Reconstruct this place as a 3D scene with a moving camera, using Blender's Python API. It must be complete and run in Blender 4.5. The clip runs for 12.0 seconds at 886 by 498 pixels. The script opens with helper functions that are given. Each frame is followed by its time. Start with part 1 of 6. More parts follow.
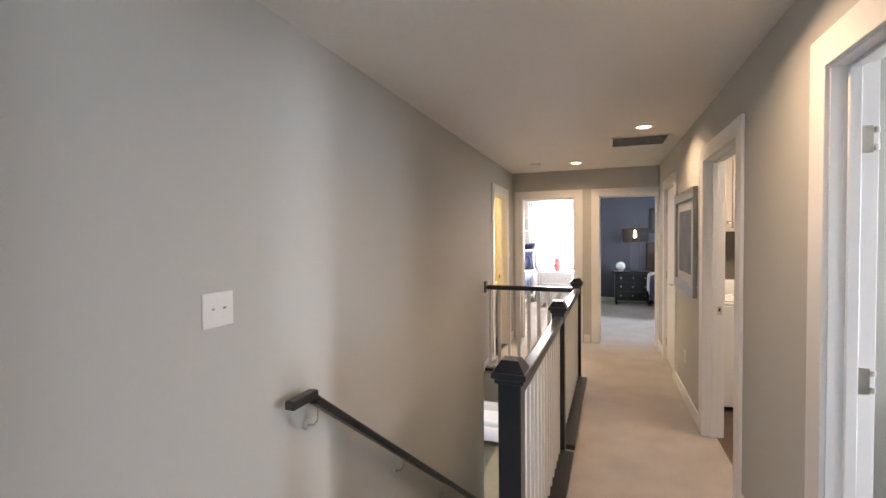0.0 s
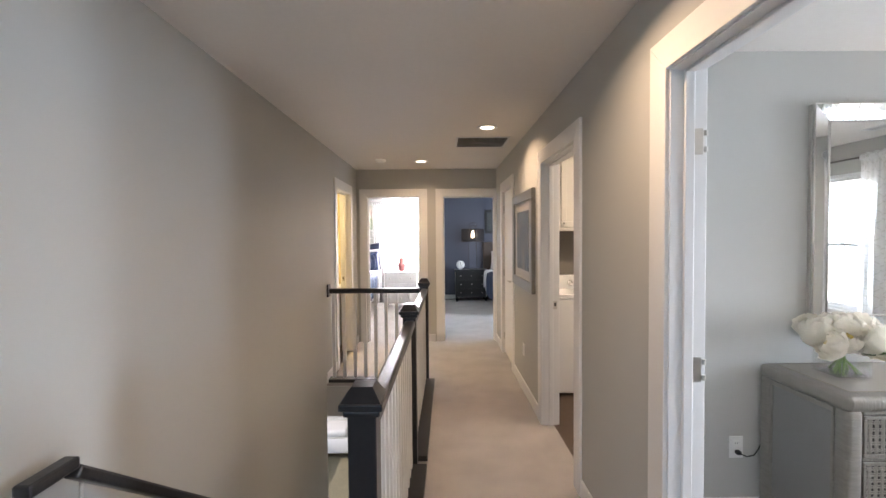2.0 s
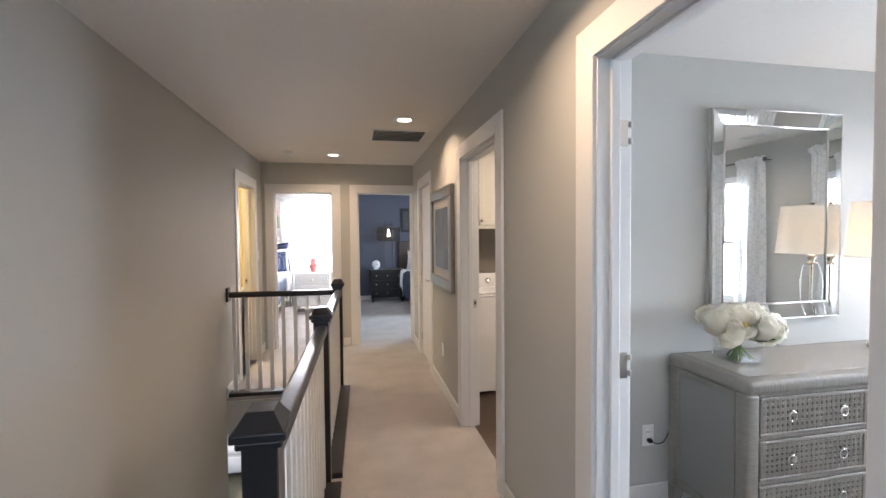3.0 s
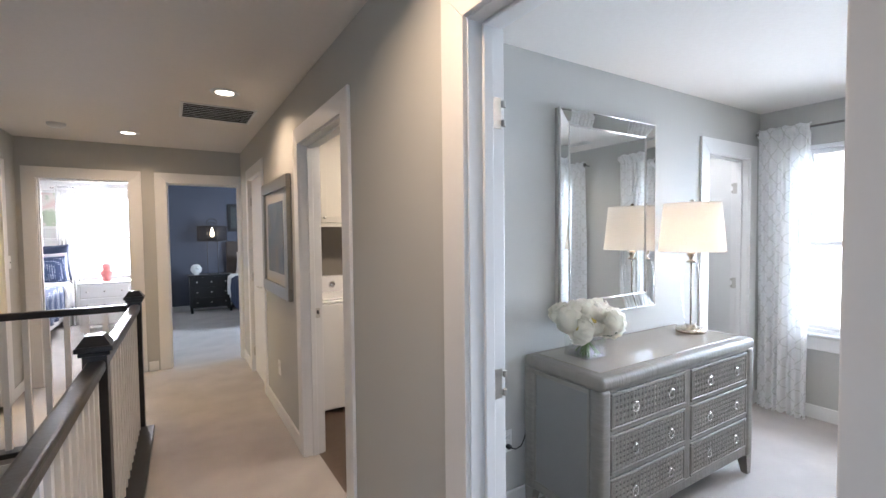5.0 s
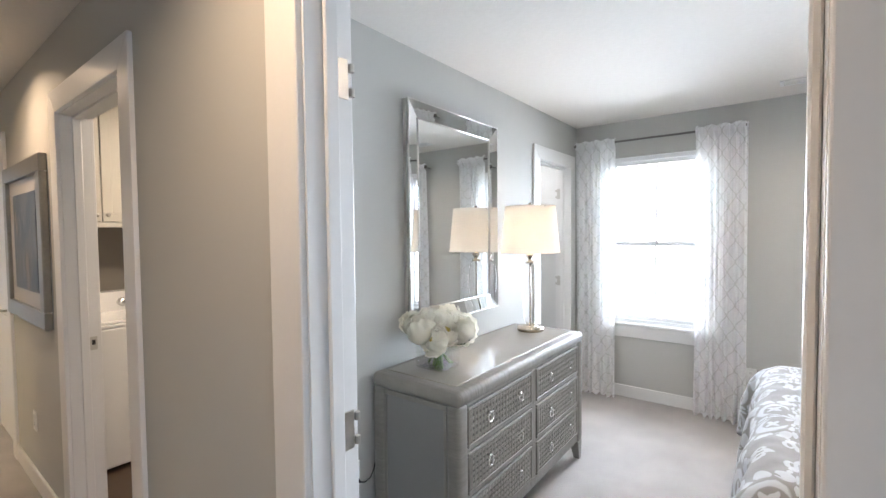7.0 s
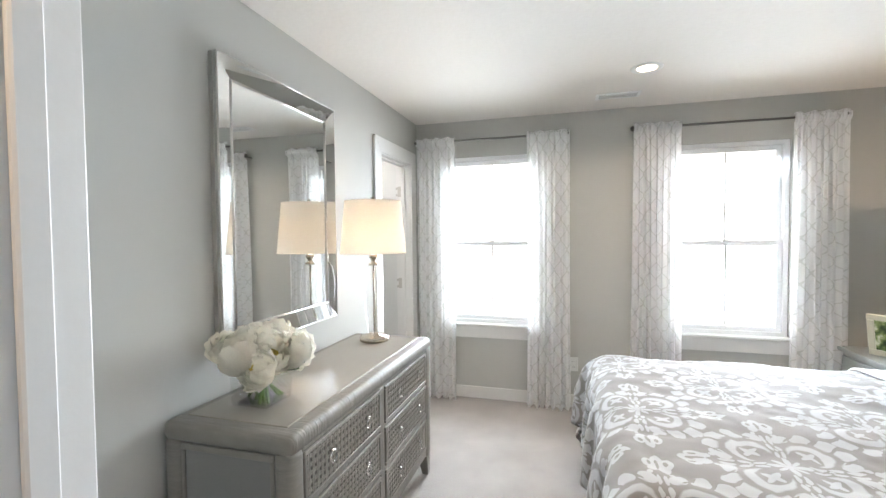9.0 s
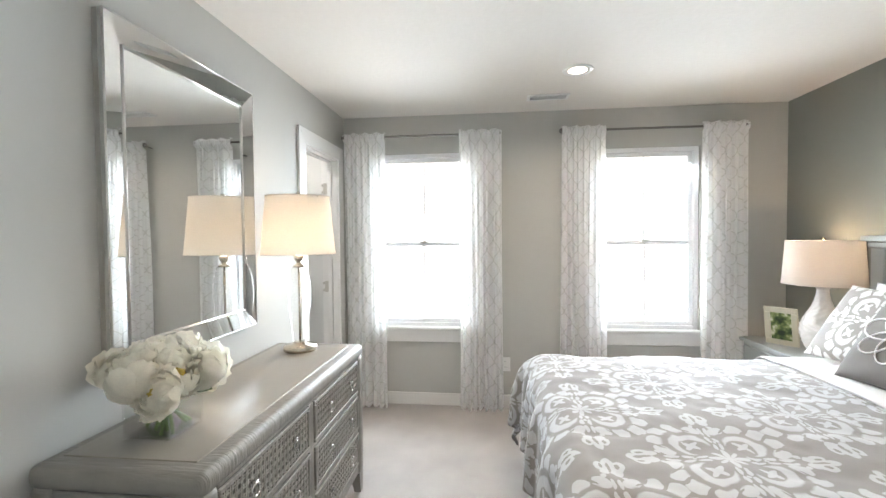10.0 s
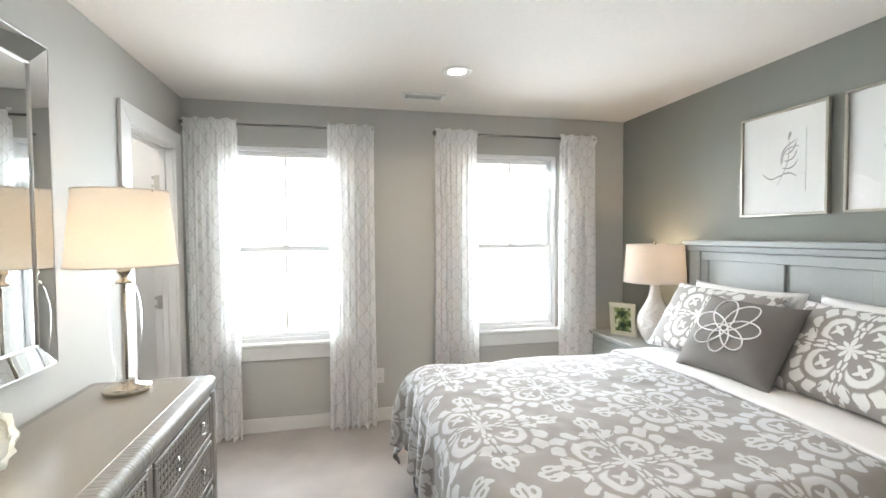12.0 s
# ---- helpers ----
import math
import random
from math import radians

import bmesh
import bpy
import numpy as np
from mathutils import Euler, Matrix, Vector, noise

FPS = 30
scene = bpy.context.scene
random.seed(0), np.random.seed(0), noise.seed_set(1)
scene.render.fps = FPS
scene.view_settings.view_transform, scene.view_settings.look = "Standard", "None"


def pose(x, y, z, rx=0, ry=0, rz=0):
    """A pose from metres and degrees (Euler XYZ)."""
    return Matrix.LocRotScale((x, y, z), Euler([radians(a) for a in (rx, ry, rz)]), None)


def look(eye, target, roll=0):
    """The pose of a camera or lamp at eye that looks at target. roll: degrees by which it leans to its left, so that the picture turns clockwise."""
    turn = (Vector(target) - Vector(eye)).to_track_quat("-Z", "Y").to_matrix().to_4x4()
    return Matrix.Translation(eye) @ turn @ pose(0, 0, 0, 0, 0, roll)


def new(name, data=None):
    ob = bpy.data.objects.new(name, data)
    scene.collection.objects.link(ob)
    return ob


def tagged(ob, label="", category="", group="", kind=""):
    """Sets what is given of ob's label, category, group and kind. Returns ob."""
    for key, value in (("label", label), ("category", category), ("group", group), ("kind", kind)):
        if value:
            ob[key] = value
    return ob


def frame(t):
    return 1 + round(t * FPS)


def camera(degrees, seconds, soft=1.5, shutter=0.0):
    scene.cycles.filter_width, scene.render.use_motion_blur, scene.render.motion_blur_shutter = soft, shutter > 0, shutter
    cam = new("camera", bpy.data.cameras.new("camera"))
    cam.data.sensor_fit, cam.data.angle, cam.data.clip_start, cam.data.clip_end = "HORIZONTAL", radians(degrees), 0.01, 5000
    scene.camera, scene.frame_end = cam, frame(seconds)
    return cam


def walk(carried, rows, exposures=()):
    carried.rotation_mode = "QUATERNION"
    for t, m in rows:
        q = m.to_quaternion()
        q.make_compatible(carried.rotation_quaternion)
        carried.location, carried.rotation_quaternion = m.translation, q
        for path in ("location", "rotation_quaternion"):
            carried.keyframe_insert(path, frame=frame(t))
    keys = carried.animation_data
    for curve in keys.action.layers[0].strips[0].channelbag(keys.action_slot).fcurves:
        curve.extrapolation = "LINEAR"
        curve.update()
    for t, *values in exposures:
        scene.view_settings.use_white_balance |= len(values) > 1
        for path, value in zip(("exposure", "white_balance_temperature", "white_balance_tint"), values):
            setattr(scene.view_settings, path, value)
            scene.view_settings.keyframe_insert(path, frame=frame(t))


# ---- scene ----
cam = camera(90.3, 12.0)
EXPOSURES = [(0, 0.0, 7000, 19), (2.5, -0.09, 6500, 17), (5.5, -0.14, 6100, 16), (7, -0.09, 6450, 15), (9.5, -0.19, 6900, 13), (12, -0.24, 7050, 13)]
PATH = [
    (0, (0.166, 0.308, 1.521), (-0.513, 2.188, 1.464), -0.6),
    (0.5, (0.15, 0.376, 1.514), (-0.376, 2.304, 1.456), -0.6),
    (1, (0.124, 0.445, 1.513), (-0.235, 2.412, 1.453), -0.6),
    (1.5, (0.097, 0.528, 1.512), (-0.078, 2.519, 1.45), -0.5),
    (2, (0.081, 0.61, 1.507), (0.095, 2.609, 1.445), -0.5),
    (2.5, (0.074, 0.696, 1.495), (0.277, 2.685, 1.431), -0.5),
    (3, (0.076, 0.783, 1.484), (0.471, 2.742, 1.419), -0.5),
    (5, (0.165, 1.122, 1.479), (1.213, 2.824, 1.404), -0.6),
    (5.5, (0.194, 1.188, 1.48), (1.375, 2.8, 1.405), -0.6),
    (6, (0.224, 1.253, 1.489), (1.547, 2.751, 1.416), -0.6),
    (6.5, (0.271, 1.309, 1.489), (1.732, 2.673, 1.416), -0.5),
    (7, (0.326, 1.36, 1.478), (1.91, 2.579, 1.405), -0.6),
    (9, (0.601, 1.562, 1.448), (2.522, 2.117, 1.383), -0.5),
    (9.5, (0.663, 1.603, 1.44), (2.624, 1.993, 1.378), -0.5),
    (10, (0.721, 1.651, 1.431), (2.708, 1.869, 1.373), -0.5),
    (10.5, (0.772, 1.675, 1.441), (2.77, 1.735, 1.38), -0.5),
    (11, (0.828, 1.715, 1.454), (2.825, 1.608, 1.39), -0.5),
    (11.5, (0.881, 1.762, 1.458), (2.86, 1.481, 1.395), -0.5),
    (12, (0.935, 1.796, 1.459), (2.885, 1.357, 1.397), -0.4),
]
walk(cam, [(t, look(eye, target, roll)) for t, eye, target, roll in PATH], EXPOSURES)

# ---- world, sun and large lights ----
world = bpy.data.worlds.new("world")
scene.world = world
world.use_nodes = True
SUN_ELEVATION, SUN_AZIMUTH = radians(48), radians(250)
sky = world.node_tree.nodes.new("ShaderNodeTexSky")
sky.sky_type, sky.sun_disc, sky.sun_elevation, sky.sun_rotation = "NISHITA", False, SUN_ELEVATION, SUN_AZIMUTH
world.node_tree.links.new(sky.outputs[0], world.node_tree.nodes["Background"].inputs[0])
world.node_tree.nodes["Background"].inputs[1].default_value = 0.15


def lamp(name, kind, m, power, colour, size=0.1, size_y=None, spread=None):
    data = bpy.data.lights.new(name, kind)
    data.energy, data.color = power, colour
    if kind == "AREA":
        data.shape = "RECTANGLE" if size_y else "DISK"
        data.size = size
        if size_y:
            data.size_y = size_y
        if spread:
            data.spread = radians(spread)
    elif kind == "SUN":
        data.angle = size
    else:
        data.shadow_soft_size = size
    ob = new(name, data)
    ob.matrix_world = m
    return ob


WARM, DAY = (1.0, 0.74, 0.49), (0.71, 0.86, 1.0)
BULB_WARM = (1.0, 0.76, 0.53)
sun_way = Vector((math.sin(SUN_AZIMUTH) * math.cos(SUN_ELEVATION), math.cos(SUN_AZIMUTH) * math.cos(SUN_ELEVATION), math.sin(SUN_ELEVATION)))
lamp("sun", "SUN", look(sun_way * 20, (0, 0, 0)), 3.0, (1.0, 0.95, 0.88), radians(0.5))
BED_WINDOWS = ((1.82, 2.62), (0.02, 0.82))
WIN_Z = (0.665, 2.125)
WX = 4.40  # inner face of the bedroom's window wall
for a, b in BED_WINDOWS:
    lamp("window_daylight", "AREA", look((WX + 0.20, (a + b) / 2, 1.36), (0, (a + b) / 2, 0.35)), 72, DAY, 0.78, 1.30, 118)
lamp("window_daylight", "AREA", look((-0.75, 10.75, 1.45), (-0.75, 0, 1.2)), 400, (0.92, 0.95, 1.0), 0.9, 1.4)
HALL_LIGHTS = ((0.44, 2.16), (0.50, 4.46), (-0.15, 6.19))
# The second bedroom light is unseen, added for ambient fill.
BED_LIGHTS = ((3.52, 1.12), (1.9, 1.12))
for (x, y), power in zip(HALL_LIGHTS, (11.5, 11, 10)):
    lamp("downlight_glow", "AREA", pose(x, y, 2.425), power, WARM, 0.12, None, 150)
for (x, y), power in zip(BED_LIGHTS, (9, 7)):
    lamp("downlight_glow", "AREA", pose(x, y, 2.425), power, (1.0, 0.85, 0.68), 0.12, None, 150)
lamp("shade_glow", "POINT", pose(2.955, 2.665, 1.45), 4.0, BULB_WARM, 0.03)
lamp("shade_glow", "POINT", pose(3.77, -0.45, 1.27), 14, BULB_WARM, 0.03)
lamp("shade_glow", "POINT", pose(0.84, 10.66, 1.50), 4, WARM, 0.03)
lamp("bath_light", "AREA", pose(-2.0, 6.0, 2.40), 40, (1.0, 0.80, 0.42), 0.3)
lamp("laundry_light", "AREA", pose(1.75, 3.9, 2.42), 28, (1.0, 0.84, 0.64), 0.3)
# Added fill without a window: brightens the navy bedroom.
lamp("window_daylight", "AREA", look((2.95, 8.6, 1.5), (0, 9.2, 0.6)), 105, DAY, 1.0, 1.3)
# Added fill without a window: brightens the storey below.
lamp("window_daylight", "AREA", look((-3.9, 7.2, -1.4), (0.0, 7.4, -1.9)), 55, DAY, 1.4, 1.6)
lamp("window_daylight", "AREA", look((-0.40, -1.30, 1.45), (1.7, 2.4, 0.4)), 11.0, (0.56, 0.77, 1.0), 1.0, 1.25, 96)
# Assumed lamp, out of view, added to brighten the closet.
lamp("unseen_closet_light", "AREA", pose(3.75, 3.33, 2.42), 9, (0.96, 0.98, 1.0), 0.15)

# ---- materials ----


def material(name):
    m = bpy.data.materials.new(name)
    m.use_nodes = True
    return m, m.node_tree.nodes, m.node_tree.links, m.node_tree.nodes["Principled BSDF"]


def surface(name, colour, rough=0.6, metal=0.0, vary=0.08, scale=3.0, grain=0.0, grain_scale=120.0, stretch=(1, 1, 1), second=None, contrast=1.8):
    """Painted, stained or woven surface: colour with broad blotches, fine grain in colour and relief."""
    m, n, l, p = material(name)
    tc = n.new("ShaderNodeTexCoord")
    mp = n.new("ShaderNodeMapping")
    mp.inputs["Scale"].default_value = stretch
    l.new(tc.outputs["Object"], mp.inputs["Vector"])
    broad, fine = n.new("ShaderNodeTexNoise"), n.new("ShaderNodeTexNoise")
    broad.inputs["Scale"].default_value, fine.inputs["Scale"].default_value = scale, grain_scale
    broad.inputs["Detail"].default_value, fine.inputs["Detail"].default_value = 4, 3
    for t in (broad, fine):
        l.new(mp.outputs[0], t.inputs["Vector"])
    ramp = n.new("ShaderNodeMix")
    ramp.data_type = "RGBA"
    other = second or tuple(c * (1 - 2 * vary) for c in colour)
    ramp.inputs["A"].default_value, ramp.inputs["B"].default_value = (*colour, 1), (*other, 1)
    mix = n.new("ShaderNodeMath")
    mix.operation = "MULTIPLY_ADD"
    mix.inputs[1].default_value, mix.inputs[2].default_value = 0.5 * contrast, 0.5 - 0.5 * contrast
    mix.use_clamp = True
    add = n.new("ShaderNodeMath")
    add.operation = "ADD"
    l.new(broad.outputs[0], add.inputs[0])
    l.new(fine.outputs[0], add.inputs[1])
    l.new(add.outputs[0], mix.inputs[0])
    l.new(mix.outputs[0], ramp.inputs["Factor"])
    out = ramp.outputs["Result"]
    l.new(out, p.inputs["Base Color"])
    p.inputs["Roughness"].default_value, p.inputs["Metallic"].default_value = rough, metal
    if grain:
        b = n.new("ShaderNodeBump")
        b.inputs["Strength"].default_value, b.inputs["Distance"].default_value = grain, 0.004
        l.new(fine.outputs[0], b.inputs["Height"])
        l.new(b.outputs[0], p.inputs["Normal"])
    return m


class Calc:
    """Small sums on shader sockets."""

    def __init__(self, m):
        self.n, self.l = m.node_tree.nodes, m.node_tree.links

    def do(self, op, *args):
        node = self.n.new("ShaderNodeMath")
        node.operation = op
        for i, a in enumerate(args):
            if isinstance(a, (int, float)):
                node.inputs[i].default_value = a
            else:
                self.l.new(a, node.inputs[i])
        return node.outputs[0]

    def add(self, a, b): return self.do("ADD", a, b)
    def sub(self, a, b): return self.do("SUBTRACT", a, b)
    def mul(self, a, b): return self.do("MULTIPLY", a, b)

    def ellipse(self, x, y, cx, cy, rx, ry, edge=0.12):
        """1 inside an ellipse, 0 outside."""
        u, v = self.mul(self.sub(x, cx), 1 / rx), self.mul(self.sub(y, cy), 1 / ry)
        d = self.do("SQRT", self.add(self.mul(u, u), self.mul(v, v)))
        e = self.do("SUBTRACT", 1.0 + edge / 2, d)
        return self.do("MINIMUM", self.do("MAXIMUM", self.mul(e, 1 / edge), 0.0), 1.0)


def damask(name, ground, figure, cell_x, cell_y, radius, at=(0.0, 0.0)):
    """Cotton printed with white scrolled medallions in a half-drop repeat, one of them centred at the given place."""
    m, n, l, p = material(name)
    c = Calc(m)
    tc = n.new("ShaderNodeTexCoord")
    sep = n.new("ShaderNodeSeparateXYZ")
    wob = n.new("ShaderNodeTexNoise")
    wob.inputs["Scale"].default_value = 15
    l.new(tc.outputs["UV"], wob.inputs["Vector"])
    l.new(tc.outputs["UV"], sep.inputs[0])
    wsep = n.new("ShaderNodeSeparateColor")
    l.new(wob.outputs["Color"], wsep.inputs[0])
    ux = c.add(sep.outputs[0], c.mul(c.sub(wsep.outputs[0], 0.5), 0.030))
    uy = c.add(sep.outputs[1], c.mul(c.sub(wsep.outputs[1], 0.5), 0.030))

    def medallion(sx, sy):
        x = c.mul(c.sub(c.do("FRACT", c.add(c.mul(ux, 1 / cell_x), 0.5 - at[0] / cell_x + sx + 8)), 0.5), cell_x / radius)
        y = c.mul(c.sub(c.do("FRACT", c.add(c.mul(uy, 1 / cell_y), 0.5 - at[1] / cell_y + sy + 8)), 0.5), cell_y / radius)
        r = c.do("SQRT", c.add(c.mul(x, x), c.mul(y, y)))
        t = c.do("ARCTAN2", y, x)

        def fold(k, off):
            q = c.do("FRACT", c.add(c.mul(t, k / (2 * math.pi)), off + 8))
            a = c.mul(c.do("ABSOLUTE", c.sub(q, 0.5)), 2 * math.pi / k)
            return c.mul(r, c.do("COSINE", a)), c.mul(r, c.do("SINE", a))
        hx, hy = fold(4, 0.5)
        kx, ky = fold(4, 0.0)
        e = c.ellipse

        def star(x, y, at, size):
            return c.do("MAXIMUM", e(x, y, at, 0.0, size, size * 0.30), e(x, y, at, 0.0, size * 0.30, size))
        eye = c.sub(e(kx, ky, 0.475, 0.0, 0.225, 0.245), e(kx, ky, 0.385, 0.0, 0.185, 0.165))
        scallop = c.do("MAXIMUM", e(kx, ky, 0.88, 0.0, 0.130, 0.125), e(kx, ky, 0.79, 0.225, 0.125, 0.105))
        scallop = c.do("MAXIMUM", scallop, e(kx, ky, 0.60, 0.370, 0.120, 0.085))
        notch = c.do("MAXIMUM", e(kx, ky, 0.50, 0.0, 0.290, 0.310), e(kx, ky, 0.86, 0.118, 0.150, 0.022))
        notch = c.do("MAXIMUM", notch, e(kx, ky, 0.715, 0.318, 0.120, 0.016))
        band = c.sub(scallop, notch)
        bud = c.do("MAXIMUM", e(hx, hy, 1.05, 0.0, 0.175, 0.070), e(hx, hy, 1.02, 0.105, 0.105, 0.070))
        bud = c.do("MAXIMUM", bud, e(hx, hy, 0.90, 0.075, 0.080, 0.060))
        bud = c.sub(bud, c.do("MAXIMUM", e(hx, hy, 1.00, 0.0, 0.110, 0.024), e(hx, hy, 1.03, 0.098, 0.050, 0.026)))
        hits = [
            e(x, y, 0, 0, 0.05, 0.05),
            e(hx, hy, 0.13, 0.0, 0.095, 0.036),
            e(kx, ky, 0.12, 0.0, 0.075, 0.030),
            e(hx, hy, 0.29, 0.042, 0.080, 0.026),
            eye,
            star(kx, ky, 0.425, 0.125),
            band,
            bud,
            e(hx, hy, 0.47, 0.048, 0.080, 0.028),
            e(hx, hy, 0.66, 0.038, 0.085, 0.026),
            e(hx, hy, 0.79, 0.120, 0.034, 0.034),
            e(hx, hy, 0.40, 0.0, 0.030, 0.022),
        ]
        total = hits[0]
        for k in hits[1:]:
            total = c.do("MAXIMUM", total, k)
        return total
    f = c.do("MAXIMUM", medallion(0.0, 0.0), medallion(0.5, 0.5))
    weave = n.new("ShaderNodeTexNoise")
    weave.inputs["Scale"].default_value, weave.inputs["Detail"].default_value = 420, 2
    l.new(tc.outputs["UV"], weave.inputs["Vector"])
    mix = n.new("ShaderNodeMix")
    mix.data_type = "RGBA"
    mix.inputs["A"].default_value, mix.inputs["B"].default_value = (*ground, 1), (*figure, 1)
    l.new(f, mix.inputs["Factor"])
    shade = n.new("ShaderNodeMix")
    shade.data_type, shade.blend_type = "RGBA", "MULTIPLY"
    shade.inputs["Factor"].default_value = 0.18
    l.new(mix.outputs["Result"], shade.inputs["A"])
    l.new(weave.outputs["Color"], shade.inputs["B"])
    l.new(shade.outputs["Result"], p.inputs["Base Color"])
    p.inputs["Roughness"].default_value = 0.85
    p.inputs["Sheen Weight"].default_value = 0.2
    b = n.new("ShaderNodeBump")
    b.inputs["Strength"].default_value, b.inputs["Distance"].default_value = 0.25, 0.002
    l.new(weave.outputs[0], b.inputs["Height"])
    l.new(b.outputs[0], p.inputs["Normal"])
    return m


def sheer(name, colour, see, ogee=True):
    """Thin voile that lets daylight through, printed with a grey ogee trellis."""
    m, n, l, p = material(name)
    n.remove(p)
    c = Calc(m)
    tc = n.new("ShaderNodeTexCoord")
    sep = n.new("ShaderNodeSeparateXYZ")
    l.new(tc.outputs["UV"], sep.inputs[0])
    u, v = sep.outputs[0], sep.outputs[1]
    w, h = 0.080, 0.165
    wave = c.mul(c.do("COSINE", c.mul(v, 2 * math.pi / h)), 0.235)

    def line(off, sign):
        q = c.do("FRACT", c.add(c.add(c.mul(u, 1 / (2 * w)), off), c.mul(wave, sign)))
        return c.do("LESS_THAN", c.do("ABSOLUTE", c.sub(q, 0.5)), 0.034)
    f = c.do("MAXIMUM", line(0.0, 1.0), line(0.5, -1.0)) if ogee else c.mul(u, 0.0)
    mix = n.new("ShaderNodeMix")
    mix.data_type = "RGBA"
    mix.inputs["A"].default_value, mix.inputs["B"].default_value = (*colour, 1), (0.74, 0.74, 0.715, 1)
    l.new(f, mix.inputs["Factor"])
    dif, tra, clear = n.new("ShaderNodeBsdfDiffuse"), n.new("ShaderNodeBsdfTranslucent"), n.new("ShaderNodeBsdfTransparent")
    l.new(mix.outputs["Result"], dif.inputs[0])
    l.new(mix.outputs["Result"], tra.inputs[0])
    a, b = n.new("ShaderNodeMixShader"), n.new("ShaderNodeMixShader")
    a.inputs[0].default_value = 0.30
    l.new(dif.outputs[0], a.inputs[1])
    l.new(tra.outputs[0], a.inputs[2])
    l.new(c.mul(c.sub(1.0, c.mul(f, 0.6)), see), b.inputs[0])
    l.new(a.outputs[0], b.inputs[1])
    l.new(clear.outputs[0], b.inputs[2])
    l.new(b.outputs[0], n["Material Output"].inputs[0])
    return m


def shade_cloth(name, colour, glow=0.5):
    m, n, l, p = material(name)
    n.remove(p)
    tc, t = n.new("ShaderNodeTexCoord"), n.new("ShaderNodeTexNoise")
    t.inputs["Scale"].default_value = 160
    l.new(tc.outputs["Object"], t.inputs["Vector"])
    mix = n.new("ShaderNodeMix")
    mix.data_type = "RGBA"
    mix.inputs["A"].default_value, mix.inputs["B"].default_value = (*colour, 1), (*(c * 0.88 for c in colour), 1)
    l.new(t.outputs[0], mix.inputs["Factor"])
    dif, tra, a = n.new("ShaderNodeBsdfDiffuse"), n.new("ShaderNodeBsdfTranslucent"), n.new("ShaderNodeMixShader")
    a.inputs[0].default_value = glow
    for s in (dif, tra):
        l.new(mix.outputs["Result"], s.inputs[0])
    l.new(dif.outputs[0], a.inputs[1])
    l.new(tra.outputs[0], a.inputs[2])
    l.new(a.outputs[0], n["Material Output"].inputs[0])
    return m


def glass(name, colour=(1, 1, 1), rough=0.0, ior=1.45):
    m, n, l, p = material(name)
    p.inputs["Base Color"].default_value = (*colour, 1)
    p.inputs["Transmission Weight"].default_value, p.inputs["Roughness"].default_value, p.inputs["IOR"].default_value = 1.0, rough, ior
    return m


def pane_glass(name, rim=0.45, power=4.0, base=0.02):
    """Thin flat glazing: clear, with a faint gloss."""
    m, n, l, p = material(name)
    n.remove(p)
    clear, shine, mix, fr = n.new("ShaderNodeBsdfTransparent"), n.new("ShaderNodeBsdfGlossy"), n.new("ShaderNodeMixShader"), n.new("ShaderNodeLayerWeight")
    shine.inputs["Roughness"].default_value = 0.02
    c = Calc(m)
    l.new(c.add(c.mul(c.do("POWER", fr.outputs["Facing"], power), rim), base), mix.inputs[0])
    l.new(clear.outputs[0], mix.inputs[1])
    l.new(shine.outputs[0], mix.inputs[2])
    l.new(mix.outputs[0], n["Material Output"].inputs[0])
    return m


def glowing(name, colour, strength):
    m, n, l, p = material(name)
    p.inputs["Base Color"].default_value = (*colour, 1)
    p.inputs["Emission Color"].default_value = (*colour, 1)
    p.inputs["Emission Strength"].default_value = strength
    return m


WALL = surface("greige_wall_paint", (0.50, 0.497, 0.468), 0.75, 0, 0.02, 1.2, 0.05, 260)
ACCENT = surface("grey_green_accent_paint", (0.232, 0.243, 0.218), 0.7, 0, 0.03, 1.2, 0.05, 260)
NAVY = surface("navy_wall_paint", (0.066, 0.074, 0.102), 0.6, 0, 0.04, 1.2, 0.05, 260)
WHITE_WALL = surface("white_wall_paint", (0.74, 0.74, 0.72), 0.7, 0, 0.02, 1.2, 0.05, 260)
YELLOW = surface("straw_wall_paint", (0.66, 0.55, 0.30), 0.7, 0, 0.03, 1.2, 0.05, 260)
CEILING = surface("ceiling_knockdown_paint", (0.78, 0.742, 0.695), 0.85, 0, 0.03, 1.5, 0.32, 34)
TRIM = surface("white_trim_enamel", (0.78, 0.77, 0.75), 0.38, 0, 0.02, 2.0, 0.03, 90)
DARK = surface("espresso_stained_wood", (0.013, 0.0135, 0.016), 0.30, 0, 0.25, 2.0, 0.18, 60, (1, 1, 1), (0.024, 0.023, 0.024))
BALUSTER = surface("white_baluster_paint", (0.80, 0.79, 0.77), 0.4, 0, 0.02, 2.0)
STEEL = surface("satin_nickel", (0.60, 0.575, 0.53), 0.36, 1.0, 0.05, 20)
CHROME = surface("chrome", (0.80, 0.80, 0.80), 0.12, 1.0, 0.02, 8)
BRUSHED = surface("brushed_nickel", (0.64, 0.575, 0.49), 0.24, 1.0, 0.06, 30)
PEWTER = surface("pewter_metal", (0.22, 0.21, 0.20), 0.35, 1.0, 0.06, 30)
MIRROR = surface("silvered_glass", (0.86, 0.88, 0.88), 0.015, 1.0, 0.0, 2)
SILVER_EDGE = surface("silver_leaf_edge", (0.70, 0.69, 0.66), 0.28, 1.0, 0.06, 14)
PLASTIC = surface("white_plastic", (0.78, 0.78, 0.76), 0.35, 0, 0.02, 4)
